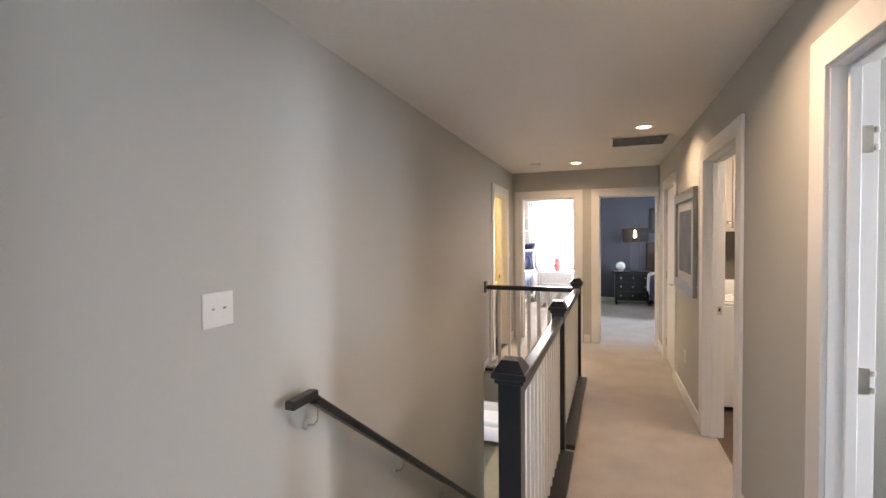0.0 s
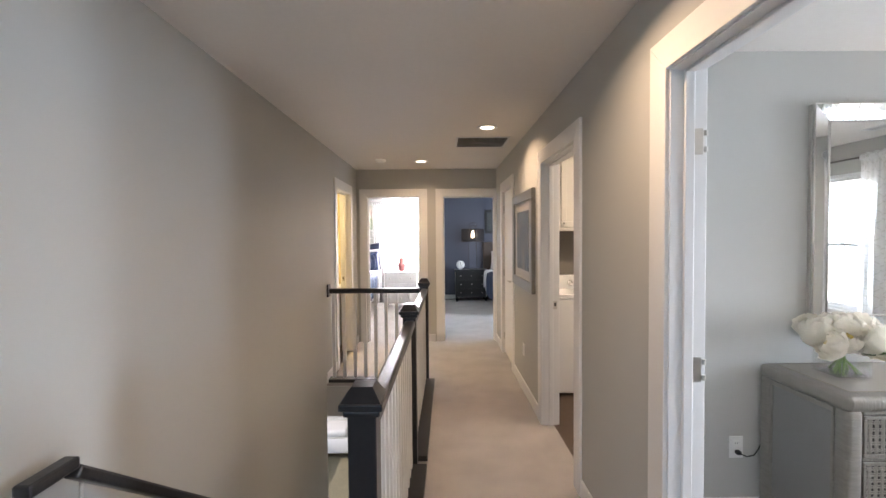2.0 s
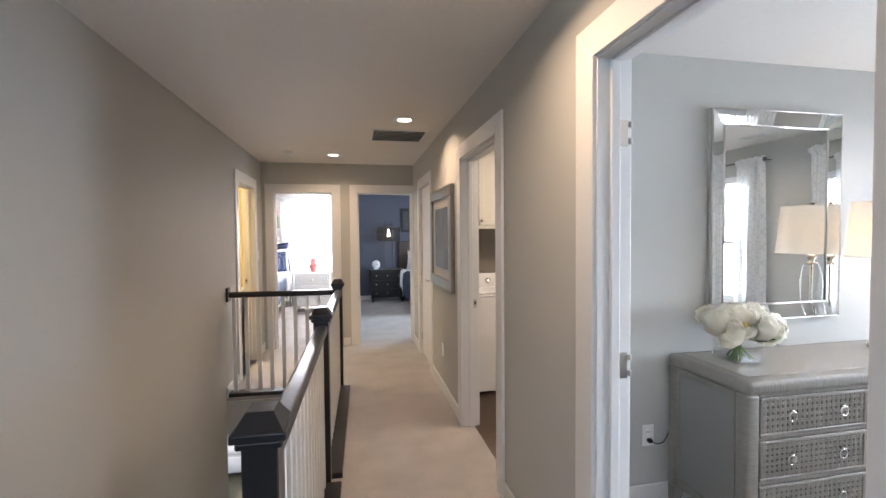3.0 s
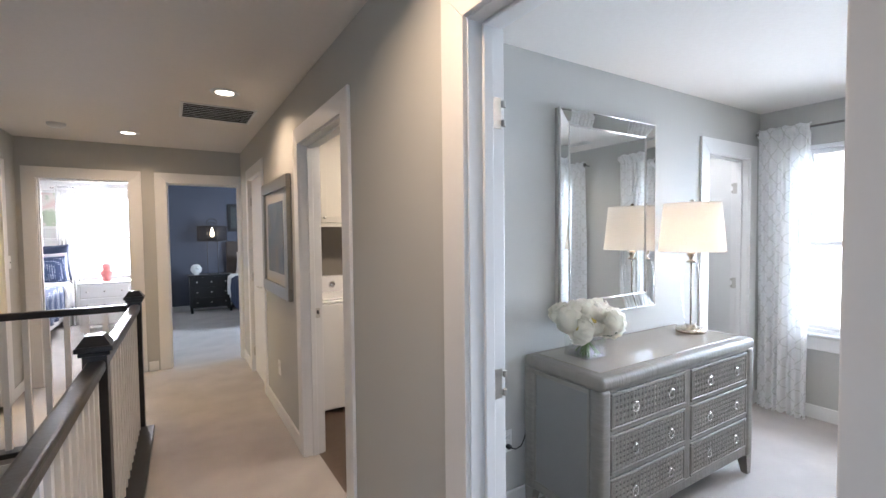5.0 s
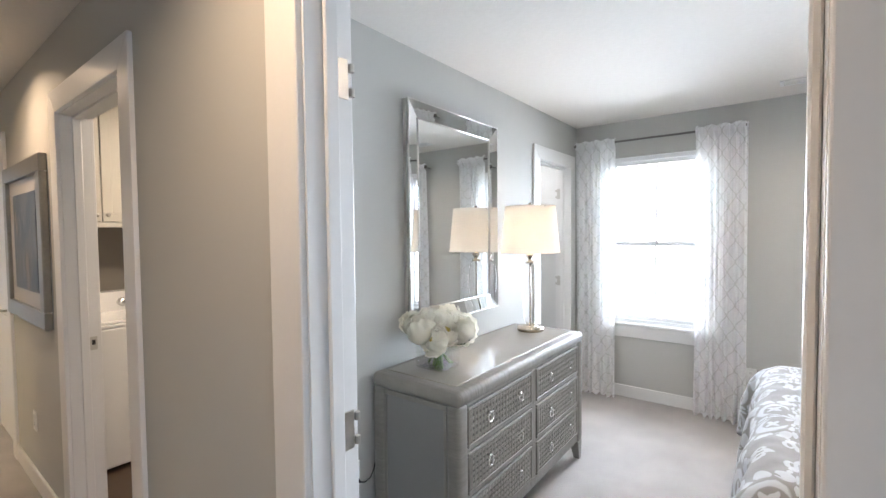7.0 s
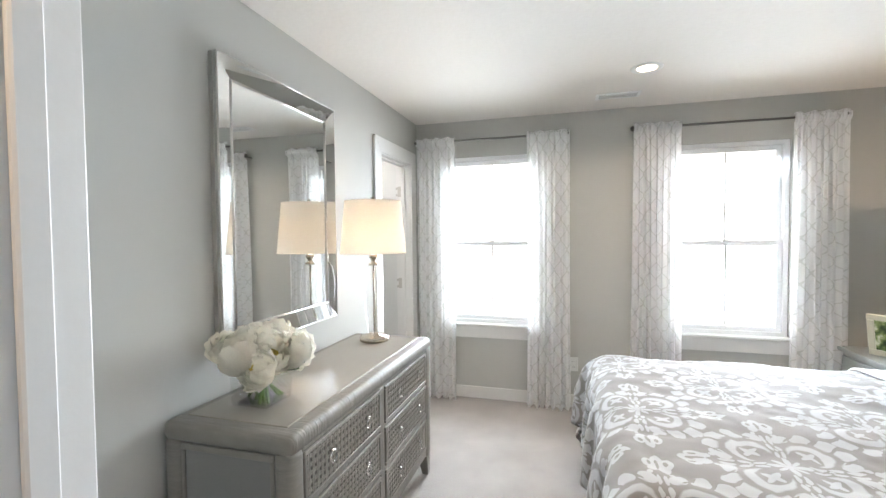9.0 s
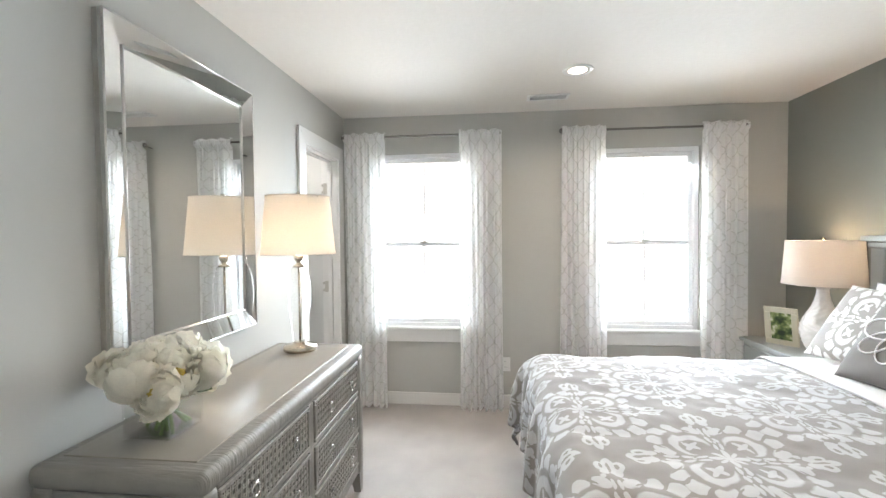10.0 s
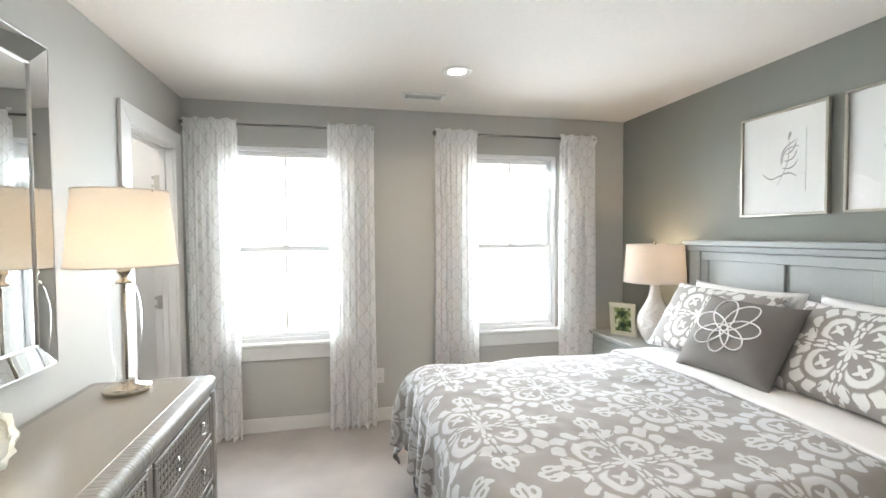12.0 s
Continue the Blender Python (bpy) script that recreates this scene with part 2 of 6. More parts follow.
BLACK = surface("black_rubber_and_hole_shade", (0.015, 0.015, 0.016), 0.6, 0, 0.1, 4)
GREY_WRAP = surface("grey_lacquered_grasscloth", (0.285, 0.268, 0.240), 0.52, 0, 0.16, 3, 0.9, 9, (12, 1.6, 1.6), (0.19, 0.18, 0.162))
GREY_WRAP_UPRIGHT = surface("grey_grasscloth_upright", (0.285, 0.268, 0.240), 0.52, 0, 0.16, 3, 0.9, 9, (1.6, 1.6, 12), (0.19, 0.18, 0.162))
GREY_PAINT = surface("grey_lacquered_side", (0.235, 0.235, 0.228), 0.42, 0, 0.04, 5, 0.04, 120)
GREY_TOP = surface("grey_lacquered_top", (0.28, 0.25, 0.208), 0.30, 0, 0.06, 4, 0.06, 90, (1.5, 9, 1))
CANE = surface("grey_woven_cane", (0.40, 0.375, 0.335), 0.45, 0, 0.25, 30, 0.3, 240)
CANE_BACK = surface("dark_drawer_field_and_void", (0.055, 0.053, 0.05), 0.6, 0, 0.2, 18)
WATER = pane_glass("clear_water", 0.30, 3.5)
VASE_GLASS = pane_glass("vase_glass", 0.70, 2.6, 0.045)
LAMP_GLASS = pane_glass("lamp_crystal", 0.75, 3.2, 0.05)
# Translucency is added so backlit frames brighten, in place of window glare.
VINYL = shade_cloth("translucent_white_vinyl", (0.88, 0.88, 0.88), 0.20)
PANE = pane_glass("window_glazing")
PICTURE_GLASS = pane_glass("picture_glazing", 0.07, 4.0, 0.015)
PETAL = shade_cloth("ivory_petal", (0.98, 0.945, 0.85), 0.48)
HEART = surface("yellow_flower_heart", (0.80, 0.62, 0.16), 0.7, 0, 0.2, 60, 0.5, 300)
STEM = surface("bright_green_stem", (0.20, 0.34, 0.07), 0.45, 0, 0.2, 20)
LEAF = surface("green_stem_leaf", (0.07, 0.14, 0.035), 0.5, 0, 0.25, 20, 0.1, 90)
SHADE = shade_cloth("ivory_lamp_linen", (0.80, 0.755, 0.69), 0.36)
SHADE_B = shade_cloth("oatmeal_lamp_linen", (0.52, 0.48, 0.44), 0.21)
SHEER = sheer("trellis_voile", (0.97, 0.97, 0.965), 0.13)
SHEER_PLAIN = sheer("white_voile", (0.86, 0.86, 0.85), 0.35, False)
COMFORTER = damask("grey_damask_cotton", (0.268, 0.254, 0.242), (0.51, 0.52, 0.54), 0.68, 0.77, 0.258, (0.183, 1.418))
SHAM = damask("grey_damask_sham_cotton", (0.28, 0.262, 0.245), (0.70, 0.70, 0.69), 0.68, 0.77, 0.25, (0.02, 0.0))
SHEET = surface("white_cotton_sheet", (0.78, 0.77, 0.77), 0.85, 0, 0.02, 6, 0.15, 500)
GREY_LINEN = surface("charcoal_linen", (0.175, 0.163, 0.152), 0.9, 0, 0.12, 8, 0.4, 420)
SOFA_CLOTH = surface("cream_sofa_cotton", (0.66, 0.64, 0.60), 0.9, 0, 0.06, 6, 0.2, 300)
SKIRT = surface("grey_bed_skirt_cotton", (0.13, 0.13, 0.14), 0.9, 0, 0.08, 6, 0.2, 300)
SAGE = surface("sage_grey_painted_wood", (0.36, 0.385, 0.375), 0.42, 0, 0.04, 4, 0.05, 80)
CERAMIC = surface("white_glazed_ceramic", (0.74, 0.72, 0.70), 0.25, 0, 0.04, 10, 0.5, 45)
CREAM_FRAME = surface("cream_frame_wood", (0.58, 0.55, 0.44), 0.5, 0, 0.06, 12)
PAPER = surface("white_mat_board", (0.80, 0.80, 0.78), 0.9, 0, 0.015, 6)
MAT = surface("cream_mat_board", (0.52, 0.49, 0.44), 0.9, 0, 0.03, 6)
SKETCH = surface("grey_pencil_wash", (0.50, 0.50, 0.50), 0.9, 0, 0.3, 40)
PEWTER_FRAME = surface("brushed_pewter_frame", (0.33, 0.315, 0.28), 0.32, 0.85, 0.14, 16, 0.1, 80)
SILVER_FRAME = surface("champagne_silver_frame", (0.52, 0.49, 0.42), 0.34, 0.85, 0.12, 16, 0.1, 80)


def printed(name, stops, scale, stretch=(1, 1, 1)):
    """A printed picture: soft-edged fields of a few inks."""
    m, n, l, p = material(name)
    tc, mp, t, r = n.new("ShaderNodeTexCoord"), n.new("ShaderNodeMapping"), n.new("ShaderNodeTexNoise"), n.new("ShaderNodeValToRGB")
    mp.inputs["Scale"].default_value = stretch
    t.inputs["Scale"].default_value, t.inputs["Detail"].default_value = scale, 5
    l.new(tc.outputs["Object"], mp.inputs["Vector"])
    l.new(mp.outputs[0], t.inputs["Vector"])
    l.new(t.outputs[0], r.inputs[0])
    el = r.color_ramp.elements
    el[0].position, el[0].color = stops[0][0], (*stops[0][1], 1)
    el[1].position, el[1].color = stops[-1][0], (*stops[-1][1], 1)
    for at, colour in stops[1:-1]:
        el.new(at).color = (*colour, 1)
    l.new(r.outputs[0], p.inputs["Base Color"])
    p.inputs["Roughness"].default_value = 0.7
    return m


ABSTRACT = printed("blue_grey_abstract_print", ((0.36, (0.03, 0.045, 0.07)), (0.46, (0.05, 0.062, 0.08)), (0.53, (0.14, 0.145, 0.14)), (0.58, (0.03, 0.04, 0.055)), (0.68, (0.20, 0.17, 0.13))), 5.0, (1.6, 1, 0.8))
PHOTO = printed("green_garden_photo", ((0.38, (0.015, 0.03, 0.012)), (0.48, (0.06, 0.10, 0.03)), (0.56, (0.22, 0.27, 0.10)), (0.64, (0.60, 0.60, 0.46))), 16.0)
BROWN_FLOOR = surface("brown_wood_floor", (0.115, 0.075, 0.050), 0.5, 0, 0.25, 5, 0.15, 40, (1, 8, 1))
OLIVE_FLOOR = surface("tan_floor", (0.30, 0.26, 0.17), 0.5, 0, 0.2, 5, 0.1, 40)
TAUPE = surface("taupe_wall_paint", (0.24, 0.215, 0.185), 0.7, 0, 0.05, 2)
APPLIANCE = surface("white_appliance_enamel", (0.80, 0.79, 0.77), 0.22, 0, 0.01, 3)
CABINET = surface("cream_cabinet_paint", (0.74, 0.70, 0.62), 0.4, 0, 0.02, 3)
NAVY_CLOTH = surface("navy_cotton", (0.022, 0.034, 0.075), 0.9, 0, 0.2, 8, 0.2, 300)
BLACK_WOOD = surface("black_lacquered_wood", (0.010, 0.010, 0.011), 0.35, 0, 0.2, 6)
WHITE_WOOD = surface("white_lacquered_wood", (0.76, 0.75, 0.73), 0.35, 0, 0.02, 4)
CORAL = surface("coral_glazed_ceramic", (0.62, 0.20, 0.19), 0.3, 0, 0.08, 10)
BROWN_LEATHER = surface("brown_padded_leather", (0.055, 0.036, 0.025), 0.5, 0, 0.2, 9, 0.2, 120)
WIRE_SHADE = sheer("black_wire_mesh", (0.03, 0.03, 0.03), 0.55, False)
DARK_ART = surface("dark_landscape_print", (0.018, 0.024, 0.030), 0.6, 0, 0.3, 5, 0, 20, (1, 1, 1), (0.07, 0.075, 0.07))
PINK_ART = printed("pale_pink_print", ((0.38, (0.70, 0.56, 0.52)), (0.50, (0.72, 0.68, 0.62)), (0.60, (0.45, 0.52, 0.38))), 5.0)
VENT_DARK = surface("duct_shade", (0.02, 0.02, 0.02), 0.8, 0, 0.1, 4)
LENS = glowing("downlight_lens", (1.0, 0.88, 0.70), 9.0)
BULB = glowing("bulb_glass", (1.0, 0.84, 0.60), 14.0)
LAWN = surface("summer_lawn", (0.11, 0.14, 0.06), 0.95, 0, 0.25, 0.3, 0.3, 8)


def carpet(name, colour, second):
    """Cut-pile carpet: tufted relief, footmarks and vacuum strokes that lay the pile over."""
    m = surface(name, colour, 0.95, 0, 0.1, 3.4, 0.9, 170, (1, 1, 1), second, 3.2)
    m.node_tree.nodes["Principled BSDF"].inputs["Sheen Weight"].default_value = 0.25
    return m


CARPET = carpet("beige_cut_pile_carpet", (0.43, 0.396, 0.368), (0.305, 0.277, 0.254))

# ---- building blocks ----


def box(bm, lo, hi, bevel=0.0, seg=1):
    """An upright block between two corners, with eased edges if asked."""
    size = [max(h - l, 1e-4) for l, h in zip(lo, hi)]
    mid = [(l + h) / 2 for l, h in zip(lo, hi)]
    made = bmesh.ops.create_cube(bm, size=1, matrix=Matrix.Translation(mid) @ Matrix.Diagonal((*size, 1)))
    if bevel:
        edges = list({e for v in made["verts"] for e in v.link_edges})
        bmesh.ops.bevel(bm, geom=edges, offset=bevel, segments=seg, affect="EDGES", profile=0.5)
    return bm


def block(lo, hi, bevel=0.0, seg=1):
    return box(bmesh.new(), lo, hi, bevel, seg)


def lathe(profile, steps=32, squash=1.0):
    """A turned body from (radius, height) pairs."""
    bm = bmesh.new()
    rings = []
    for r, z in profile:
        rings.append([bm.verts.new((r * math.cos(2 * math.pi * i / steps), squash * r * math.sin(2 * math.pi * i / steps), z)) for i in range(steps)])
    for a, b in zip(rings, rings[1:]):
        for i in range(steps):
            bm.faces.new((a[i], a[(i + 1) % steps], b[(i + 1) % steps], b[i]))
    for ring, flip in ((rings[0], True), (rings[-1], False)):
        if profile[0 if flip else -1][0] > 1e-4:
            bm.faces.new(ring[::-1] if flip else ring)
    bmesh.ops.remove_doubles(bm, verts=bm.verts, dist=1e-5)
    bmesh.ops.recalc_face_normals(bm, faces=bm.faces)
    return bm


def tube(points, radius, sides=8, closed=False, bm=None):
    """A round rod along a line of points."""
    bm = bm or bmesh.new()
    pts = [Vector(p) for p in points]
    rings = []
    count = len(pts)
    for i, p in enumerate(pts):
        if closed:
            way = pts[(i + 1) % count] - pts[i - 1]
        else:
            way = pts[min(i + 1, count - 1)] - pts[max(i - 1, 0)]
        q = way.to_track_quat("Z", "Y")
        rings.append([bm.verts.new(p + q @ Vector((radius * math.cos(2 * math.pi * k / sides), radius * math.sin(2 * math.pi * k / sides), 0))) for k in range(sides)])
    pairs = list(zip(rings, rings[1:])) + ([(rings[-1], rings[0])] if closed else [])
    for a, b in pairs:
        for k in range(sides):
            bm.faces.new((a[k], a[(k + 1) % sides], b[(k + 1) % sides], b[k]))
    if not closed:
        bm.faces.new(rings[0][::-1])
        bm.faces.new(rings[-1])
    bmesh.ops.recalc_face_normals(bm, faces=bm.faces)
    return bm


def as_mesh(name, bm, mat, smooth=False):
    me = bpy.data.meshes.new(name)
    bm.to_mesh(me)
    bm.free()
    me.materials.append(mat)
    if smooth:
        for f in me.polygons:
            f.use_smooth = True
    return me


def thing(name, at, label, category, group="", turn=0):
    ob = new(name)
    ob.matrix_basis = pose(*at, 0, 0, turn)
    return tagged(ob, label, category, group)


def part(name, bm, mat, parent, label="", smooth=False):
    ob = new(name, as_mesh(name, bm, mat, smooth))
    ob.parent = parent
    return tagged(ob, label)


def lone(name, bm, mat, label, category, kind="", group="", smooth=False):
    return tagged(new(name, as_mesh(name, bm, mat, smooth)), label, category, group, kind)


def wall(name, axis, near, far, a, b, openings=(), mat=None, z0=0.0, z1=2.44, label="painted plaster wall"):
    """A wall between two planes of x or y, from a to b along the other axis, with openings (from, to, sill, head)."""
    bm = bmesh.new()
    cuts = sorted({a, b, *(v for o in openings for v in o[:2])})
    for p, q in zip(cuts, cuts[1:]):
        holes = sorted((o[2], o[3]) for o in openings if o[0] <= p + 1e-6 and o[1] >= q - 1e-6)
        z = z0
        for lo, hi in holes + [(z1, z1)]:
            if lo > z + 1e-4:
                box(bm, (near, p, z) if axis == "x" else (p, near, z), (far, q, lo) if axis == "x" else (q, far, lo))
            z = hi
    bmesh.ops.remove_doubles(bm, verts=bm.verts, dist=1e-5)
    return lone(name, bm, mat or WALL, label, "wall", "structure")


# ---- structure: walls, floors, ceilings ----
HX, HX2 = 0.885, 1.0          # hall's right wall, hall face and bedroom face
LX = -1.09                     # hall's left wall
EY, EY2 = 6.85, 6.965          # end wall of the hall
NY, SY = 2.90, -0.62           # bedroom's dresser wall and headboard wall
TOP = 2.44
HEAD = 2.05
BED_HEAD = 2.072
BED_DOOR, LAUNDRY_DOOR, CLOSET_DOOR = (1.328, 2.145), (3.205, 4.045), (5.47, 6.22)
DOOR_A, DOOR_B, BATH_DOOR = (-0.935, -0.207), (0.137, 0.853), (5.63, 6.37)
CLOSET_BED = (3.59, 4.21)
STAIR = (1.78, 5.10)           # stairwell along the hall
RAIL_X = -0.11
S = 0.02                       # jamb boards line each opening

wall("wall_hall_right", "x", HX, HX2, -1.2, EY, [(BED_DOOR[0] - S, BED_DOOR[1] + S, 0, BED_HEAD + S), (LAUNDRY_DOOR[0] - S, LAUNDRY_DOOR[1] + S, 0, HEAD + S), (CLOSET_DOOR[0] - S, CLOSET_DOOR[1] + S, 0, HEAD + S)], label="greige painted hall wall with three doorways")
wall("wall_hall_left", "x", LX - 0.115, LX, -1.2, EY, [(BATH_DOOR[0] - S, BATH_DOOR[1] + S, 0, HEAD + S)], z0=-0.28, label="greige painted wall beside the stairs")
wall("wall_stair_left", "x", LX - 0.115, LX, -1.2, STAIR[1] - 0.02, z0=-3.0, z1=-0.2805, label="greige painted wall beside the lower stairs")
wall("wall_hall_end", "y", EY, EY2, -3.2, 3.2, [(DOOR_A[0] - S, DOOR_A[1] + S, 0, HEAD + S), (DOOR_B[0] - S, DOOR_B[1] + S, 0, HEAD + S)], label="greige painted end wall with two doorways")
wall("wall_hall_back", "y", -1.32, -1.2, LX - 0.115, HX2, [(-0.95, 0.15, 0.8, 2.1)], label="greige painted wall closing the hall")
wall("wall_bedroom_dresser", "y", NY, NY + 0.115, HX2, WX, [(CLOSET_BED[0] - S, CLOSET_BED[1] + S, 0, HEAD + S)], label="pale grey painted bedroom wall")
wall("wall_bedroom_window", "x", WX, WX + 0.20, SY - 0.12, NY + 1.2, [(a, b, WIN_Z[0] - 0.02, WIN_Z[1]) for a, b in BED_WINDOWS], label="pale grey painted wall with two windows")
wall("wall_bedroom_headboard", "y", SY - 0.12, SY, HX2, WX, mat=ACCENT, label="dark grey-green painted accent wall")
wall("wall_closet_back", "y", NY + 0.75, NY + 0.85, 3.1, WX, mat=WHITE_WALL, label="white painted closet wall")
wall("wall_closet_side", "x", 3.0, 3.1, NY + 0.115, NY + 0.85, mat=WHITE_WALL, label="white painted closet side wall")
wall("wall_closet_right", "x", WX - 0.014, WX - 0.001, NY + 0.116, NY + 0.75, mat=WHITE_WALL, label="white painted closet side wall")
wall("wall_laundry_north", "y", 5.32, 5.42, HX2, 3.0, mat=TAUPE, label="taupe painted laundry wall")
wall("wall_laundry_east", "x", 2.9, 3.0, NY + 0.115, 5.32, mat=WALL, label="greige painted laundry wall")
wall("wall_linen_back", "x", 1.55, 1.65, 5.42, EY, mat=WHITE_WALL, label="white painted linen closet wall")
wall("wall_bath_far", "x", -3.2, -3.1, 5.0, EY, mat=YELLOW, label="straw yellow painted bathroom wall")
wall("wall_bath_south", "y", 5.0, 5.1, -3.1, LX - 0.115, mat=YELLOW, label="straw yellow painted bathroom wall")
wall("wall_bath_north", "y", 6.80, EY - 0.003, -3.1, LX - 0.115, mat=YELLOW, label="straw yellow painted bathroom wall")
wall("wall_room_partition", "x", -0.09, 0.06, EY2, 11.0, mat=WHITE_WALL, label="white painted wall between two bedrooms")
WIN_A = (-1.2, -0.30)
wall("wall_room_white_north", "y", 10.6, 10.75, -3.2, -0.09, [(*WIN_A, 0.80, 2.15)], mat=WHITE_WALL, label="white painted wall with a window")
wall("wall_room_white_west", "x", -3.3, -3.2, EY2, 10.75, mat=WHITE_WALL, label="white painted bedroom wall")
wall("wall_room_navy_north", "y", 11.0, 11.12, 0.06, 3.2, mat=NAVY, label="navy blue painted accent wall")
wall("wall_room_navy_east", "x", 3.2, 3.32, EY2, 11.12, mat=NAVY, label="navy blue painted wall")

for name, lo, hi in (
        ("ceiling", (LX - 0.115, -1.32, TOP), (HX2, EY2, TOP + 0.15)),
        ("ceiling", (HX2 + 0.002, SY - 0.12, TOP), (WX + 0.2, 5.42, TOP + 0.15)),
        ("ceiling", (HX2 + 0.002, 5.422, TOP), (1.65, EY - 0.002, TOP + 0.15)),
        ("ceiling", (-3.3, EY2 + 0.002, TOP), (-0.015, 10.75, TOP + 0.15)),
        ("ceiling", (-0.013, EY2 + 0.002, TOP), (3.32, 11.12, TOP + 0.15)),
        ("ceiling", (-3.2, 5.0, TOP), (LX - 0.117, EY2, TOP + 0.15))):
    lone(name, block(lo, hi), CEILING, "off-white textured drywall ceiling", "ceiling", "structure")


def floor_slab(lo, hi, mat, label, thick=0.28):
    return lone("floor", block((*lo, -thick), (*hi, 0)), mat, label, "floor", "structure")


floor_slab((LX, -1.2), (RAIL_X - 0.04, STAIR[0]), CARPET, "beige cut-pile carpet on the stair landing")
floor_slab((HX + 0.05, LAUNDRY_DOOR[0]), (HX + 0.085, LAUNDRY_DOOR[1]), CARPET, "beige carpet in the laundry doorway")
floor_slab((RAIL_X - 0.04, -1.2), (HX + 0.05, EY + 0.05), CARPET, "beige cut-pile carpet along the hall")
floor_slab((LX, STAIR[1]), (RAIL_X - 0.04, EY + 0.05), CARPET, "beige cut-pile carpet beyond the stairwell")
floor_slab((HX + 0.05, SY), (WX, NY), CARPET, "pale beige cut-pile bedroom carpet")
floor_slab((3.1, NY), (WX, NY + 0.75), CARPET, "pale beige closet carpet")
floor_slab((HX + 0.085, NY + 0.115), (3.0, 5.32), BROWN_FLOOR, "brown wood laundry floor")
floor_slab((HX + 0.05, 5.42), (1.55, EY), CARPET, "beige linen closet carpet")
floor_slab((-3.2, EY + 0.05), (-0.015, 10.6), CARPET, "pale carpet of the white bedroom")
floor_slab((-0.015, EY + 0.05), (3.2, 11.0), CARPET, "pale carpet of the navy bedroom")
floor_slab((-3.1, 5.1), (LX, EY), OLIVE_FLOOR, "tan bathroom floor")

# storey below, seen down the stairwell
lone("floor_lower", block((-4.0, -1.3, -3.0), (3.0, 11.0, -2.80)), OLIVE_FLOOR, "tan floor of the storey below", "floor", "structure")
wall("wall_stair_side", "x", RAIL_X - 0.04, RAIL_X + 0.06, 1.6, STAIR[1], z0=-2.8, z1=-0.281, label="greige painted wall under the hall")
wall("wall_lower_end", "y", 10.0, 10.1, -4.0, 3.0, z0=-2.8, z1=-0.28, label="pale painted wall of the storey below")
wall("wall_lower_west", "x", -4.1, -4.0, 5.2, 10.0, z0=-2.8, z1=-0.28, label="pale painted wall of the storey below")
wall("wall_lower_east", "x", 2.9, 3.0, 5.2, 10.0, z0=-2.8, z1=-0.28, label="pale painted wall of the storey below")
lone("trim", block((LX, STAIR[1] - 0.014, -0.34), (RAIL_X - 0.04, STAIR[1] - 0.001, -0.03)), WALL, "greige painted fascia at the stairwell edge", "fascia", "structure")
stairs = tagged(thing("staircase", (0, 0, 0), "carpeted staircase going down beside the wall", "stairs"), kind="structure")
RISE, RUN = 0.187, 0.255
for i in range(14):
    y = STAIR[0] + i * RUN
    part("step", block((LX + 0.001, y, -RISE * (i + 1) - 0.30), (RAIL_X - 0.042, y + RUN + 0.02, -RISE * (i + 1)), 0.012, 2), CARPET, stairs)



def sofa(at):
    """A pale upholstered sofa: plinth feet, seat base, arms, back and loose cushions."""
    t = thing("sofa", at, "cream upholstered sofa on the storey below", "sofa")
    part("seat_base", block((-1.0, -0.42, 0.10), (1.0, 0.40, 0.30), 0.03, 3), SOFA_CLOTH, t, "", True)
    part("backrest", block((-1.0, 0.22, 0.302), (1.0, 0.42, 0.86), 0.06, 3), SOFA_CLOTH, t, "", True)
    for x0 in (-1.0, 0.80):
        part("arm", block((x0, -0.42, 0.302), (x0 + 0.20, 0.218, 0.62), 0.05, 3), SOFA_CLOTH, t, "", True)
    for x0 in (-0.795, 0.002):
        part("seat_cushion", block((x0, -0.44, 0.303), (x0 + 0.792, 0.215, 0.46), 0.045, 3), SOFA_CLOTH, t, "", True)
        part("back_cushion", block((x0, 0.03, 0.463), (x0 + 0.792, 0.217, 0.88), 0.06, 3), SOFA_CLOTH, t, "", True)
    for x in (-0.92, 0.92):
        for y in (-0.34, 0.34):
            part("foot", block((x - 0.03, y - 0.03, 0), (x + 0.03, y + 0.03, 0.0995), 0.004), DARK, t, "dark wooden foot")


sofa((-1.75, 9.45, -2.80))

# ---- doorways ----


def prism(outline, y0, y1):
    """A board cut to an upright outline of (x, z) corners, with eased edges."""
    bm = bmesh.new()
    rows = [[bm.verts.new((x, y, z)) for x, z in outline] for y in (y0, y1)]
    bm.faces.new(rows[0])
    bm.faces.new(rows[1][::-1])
    for k in range(len(outline)):
        m = (k + 1) % len(outline)
        bm.faces.new((rows[0][k], rows[1][k], rows[1][m], rows[0][m]))
    bmesh.ops.recalc_face_normals(bm, faces=bm.faces)
    bmesh.ops.bevel(bm, geom=list(bm.edges), offset=0.003, segments=2, affect="EDGES", profile=0.5)
    return bm


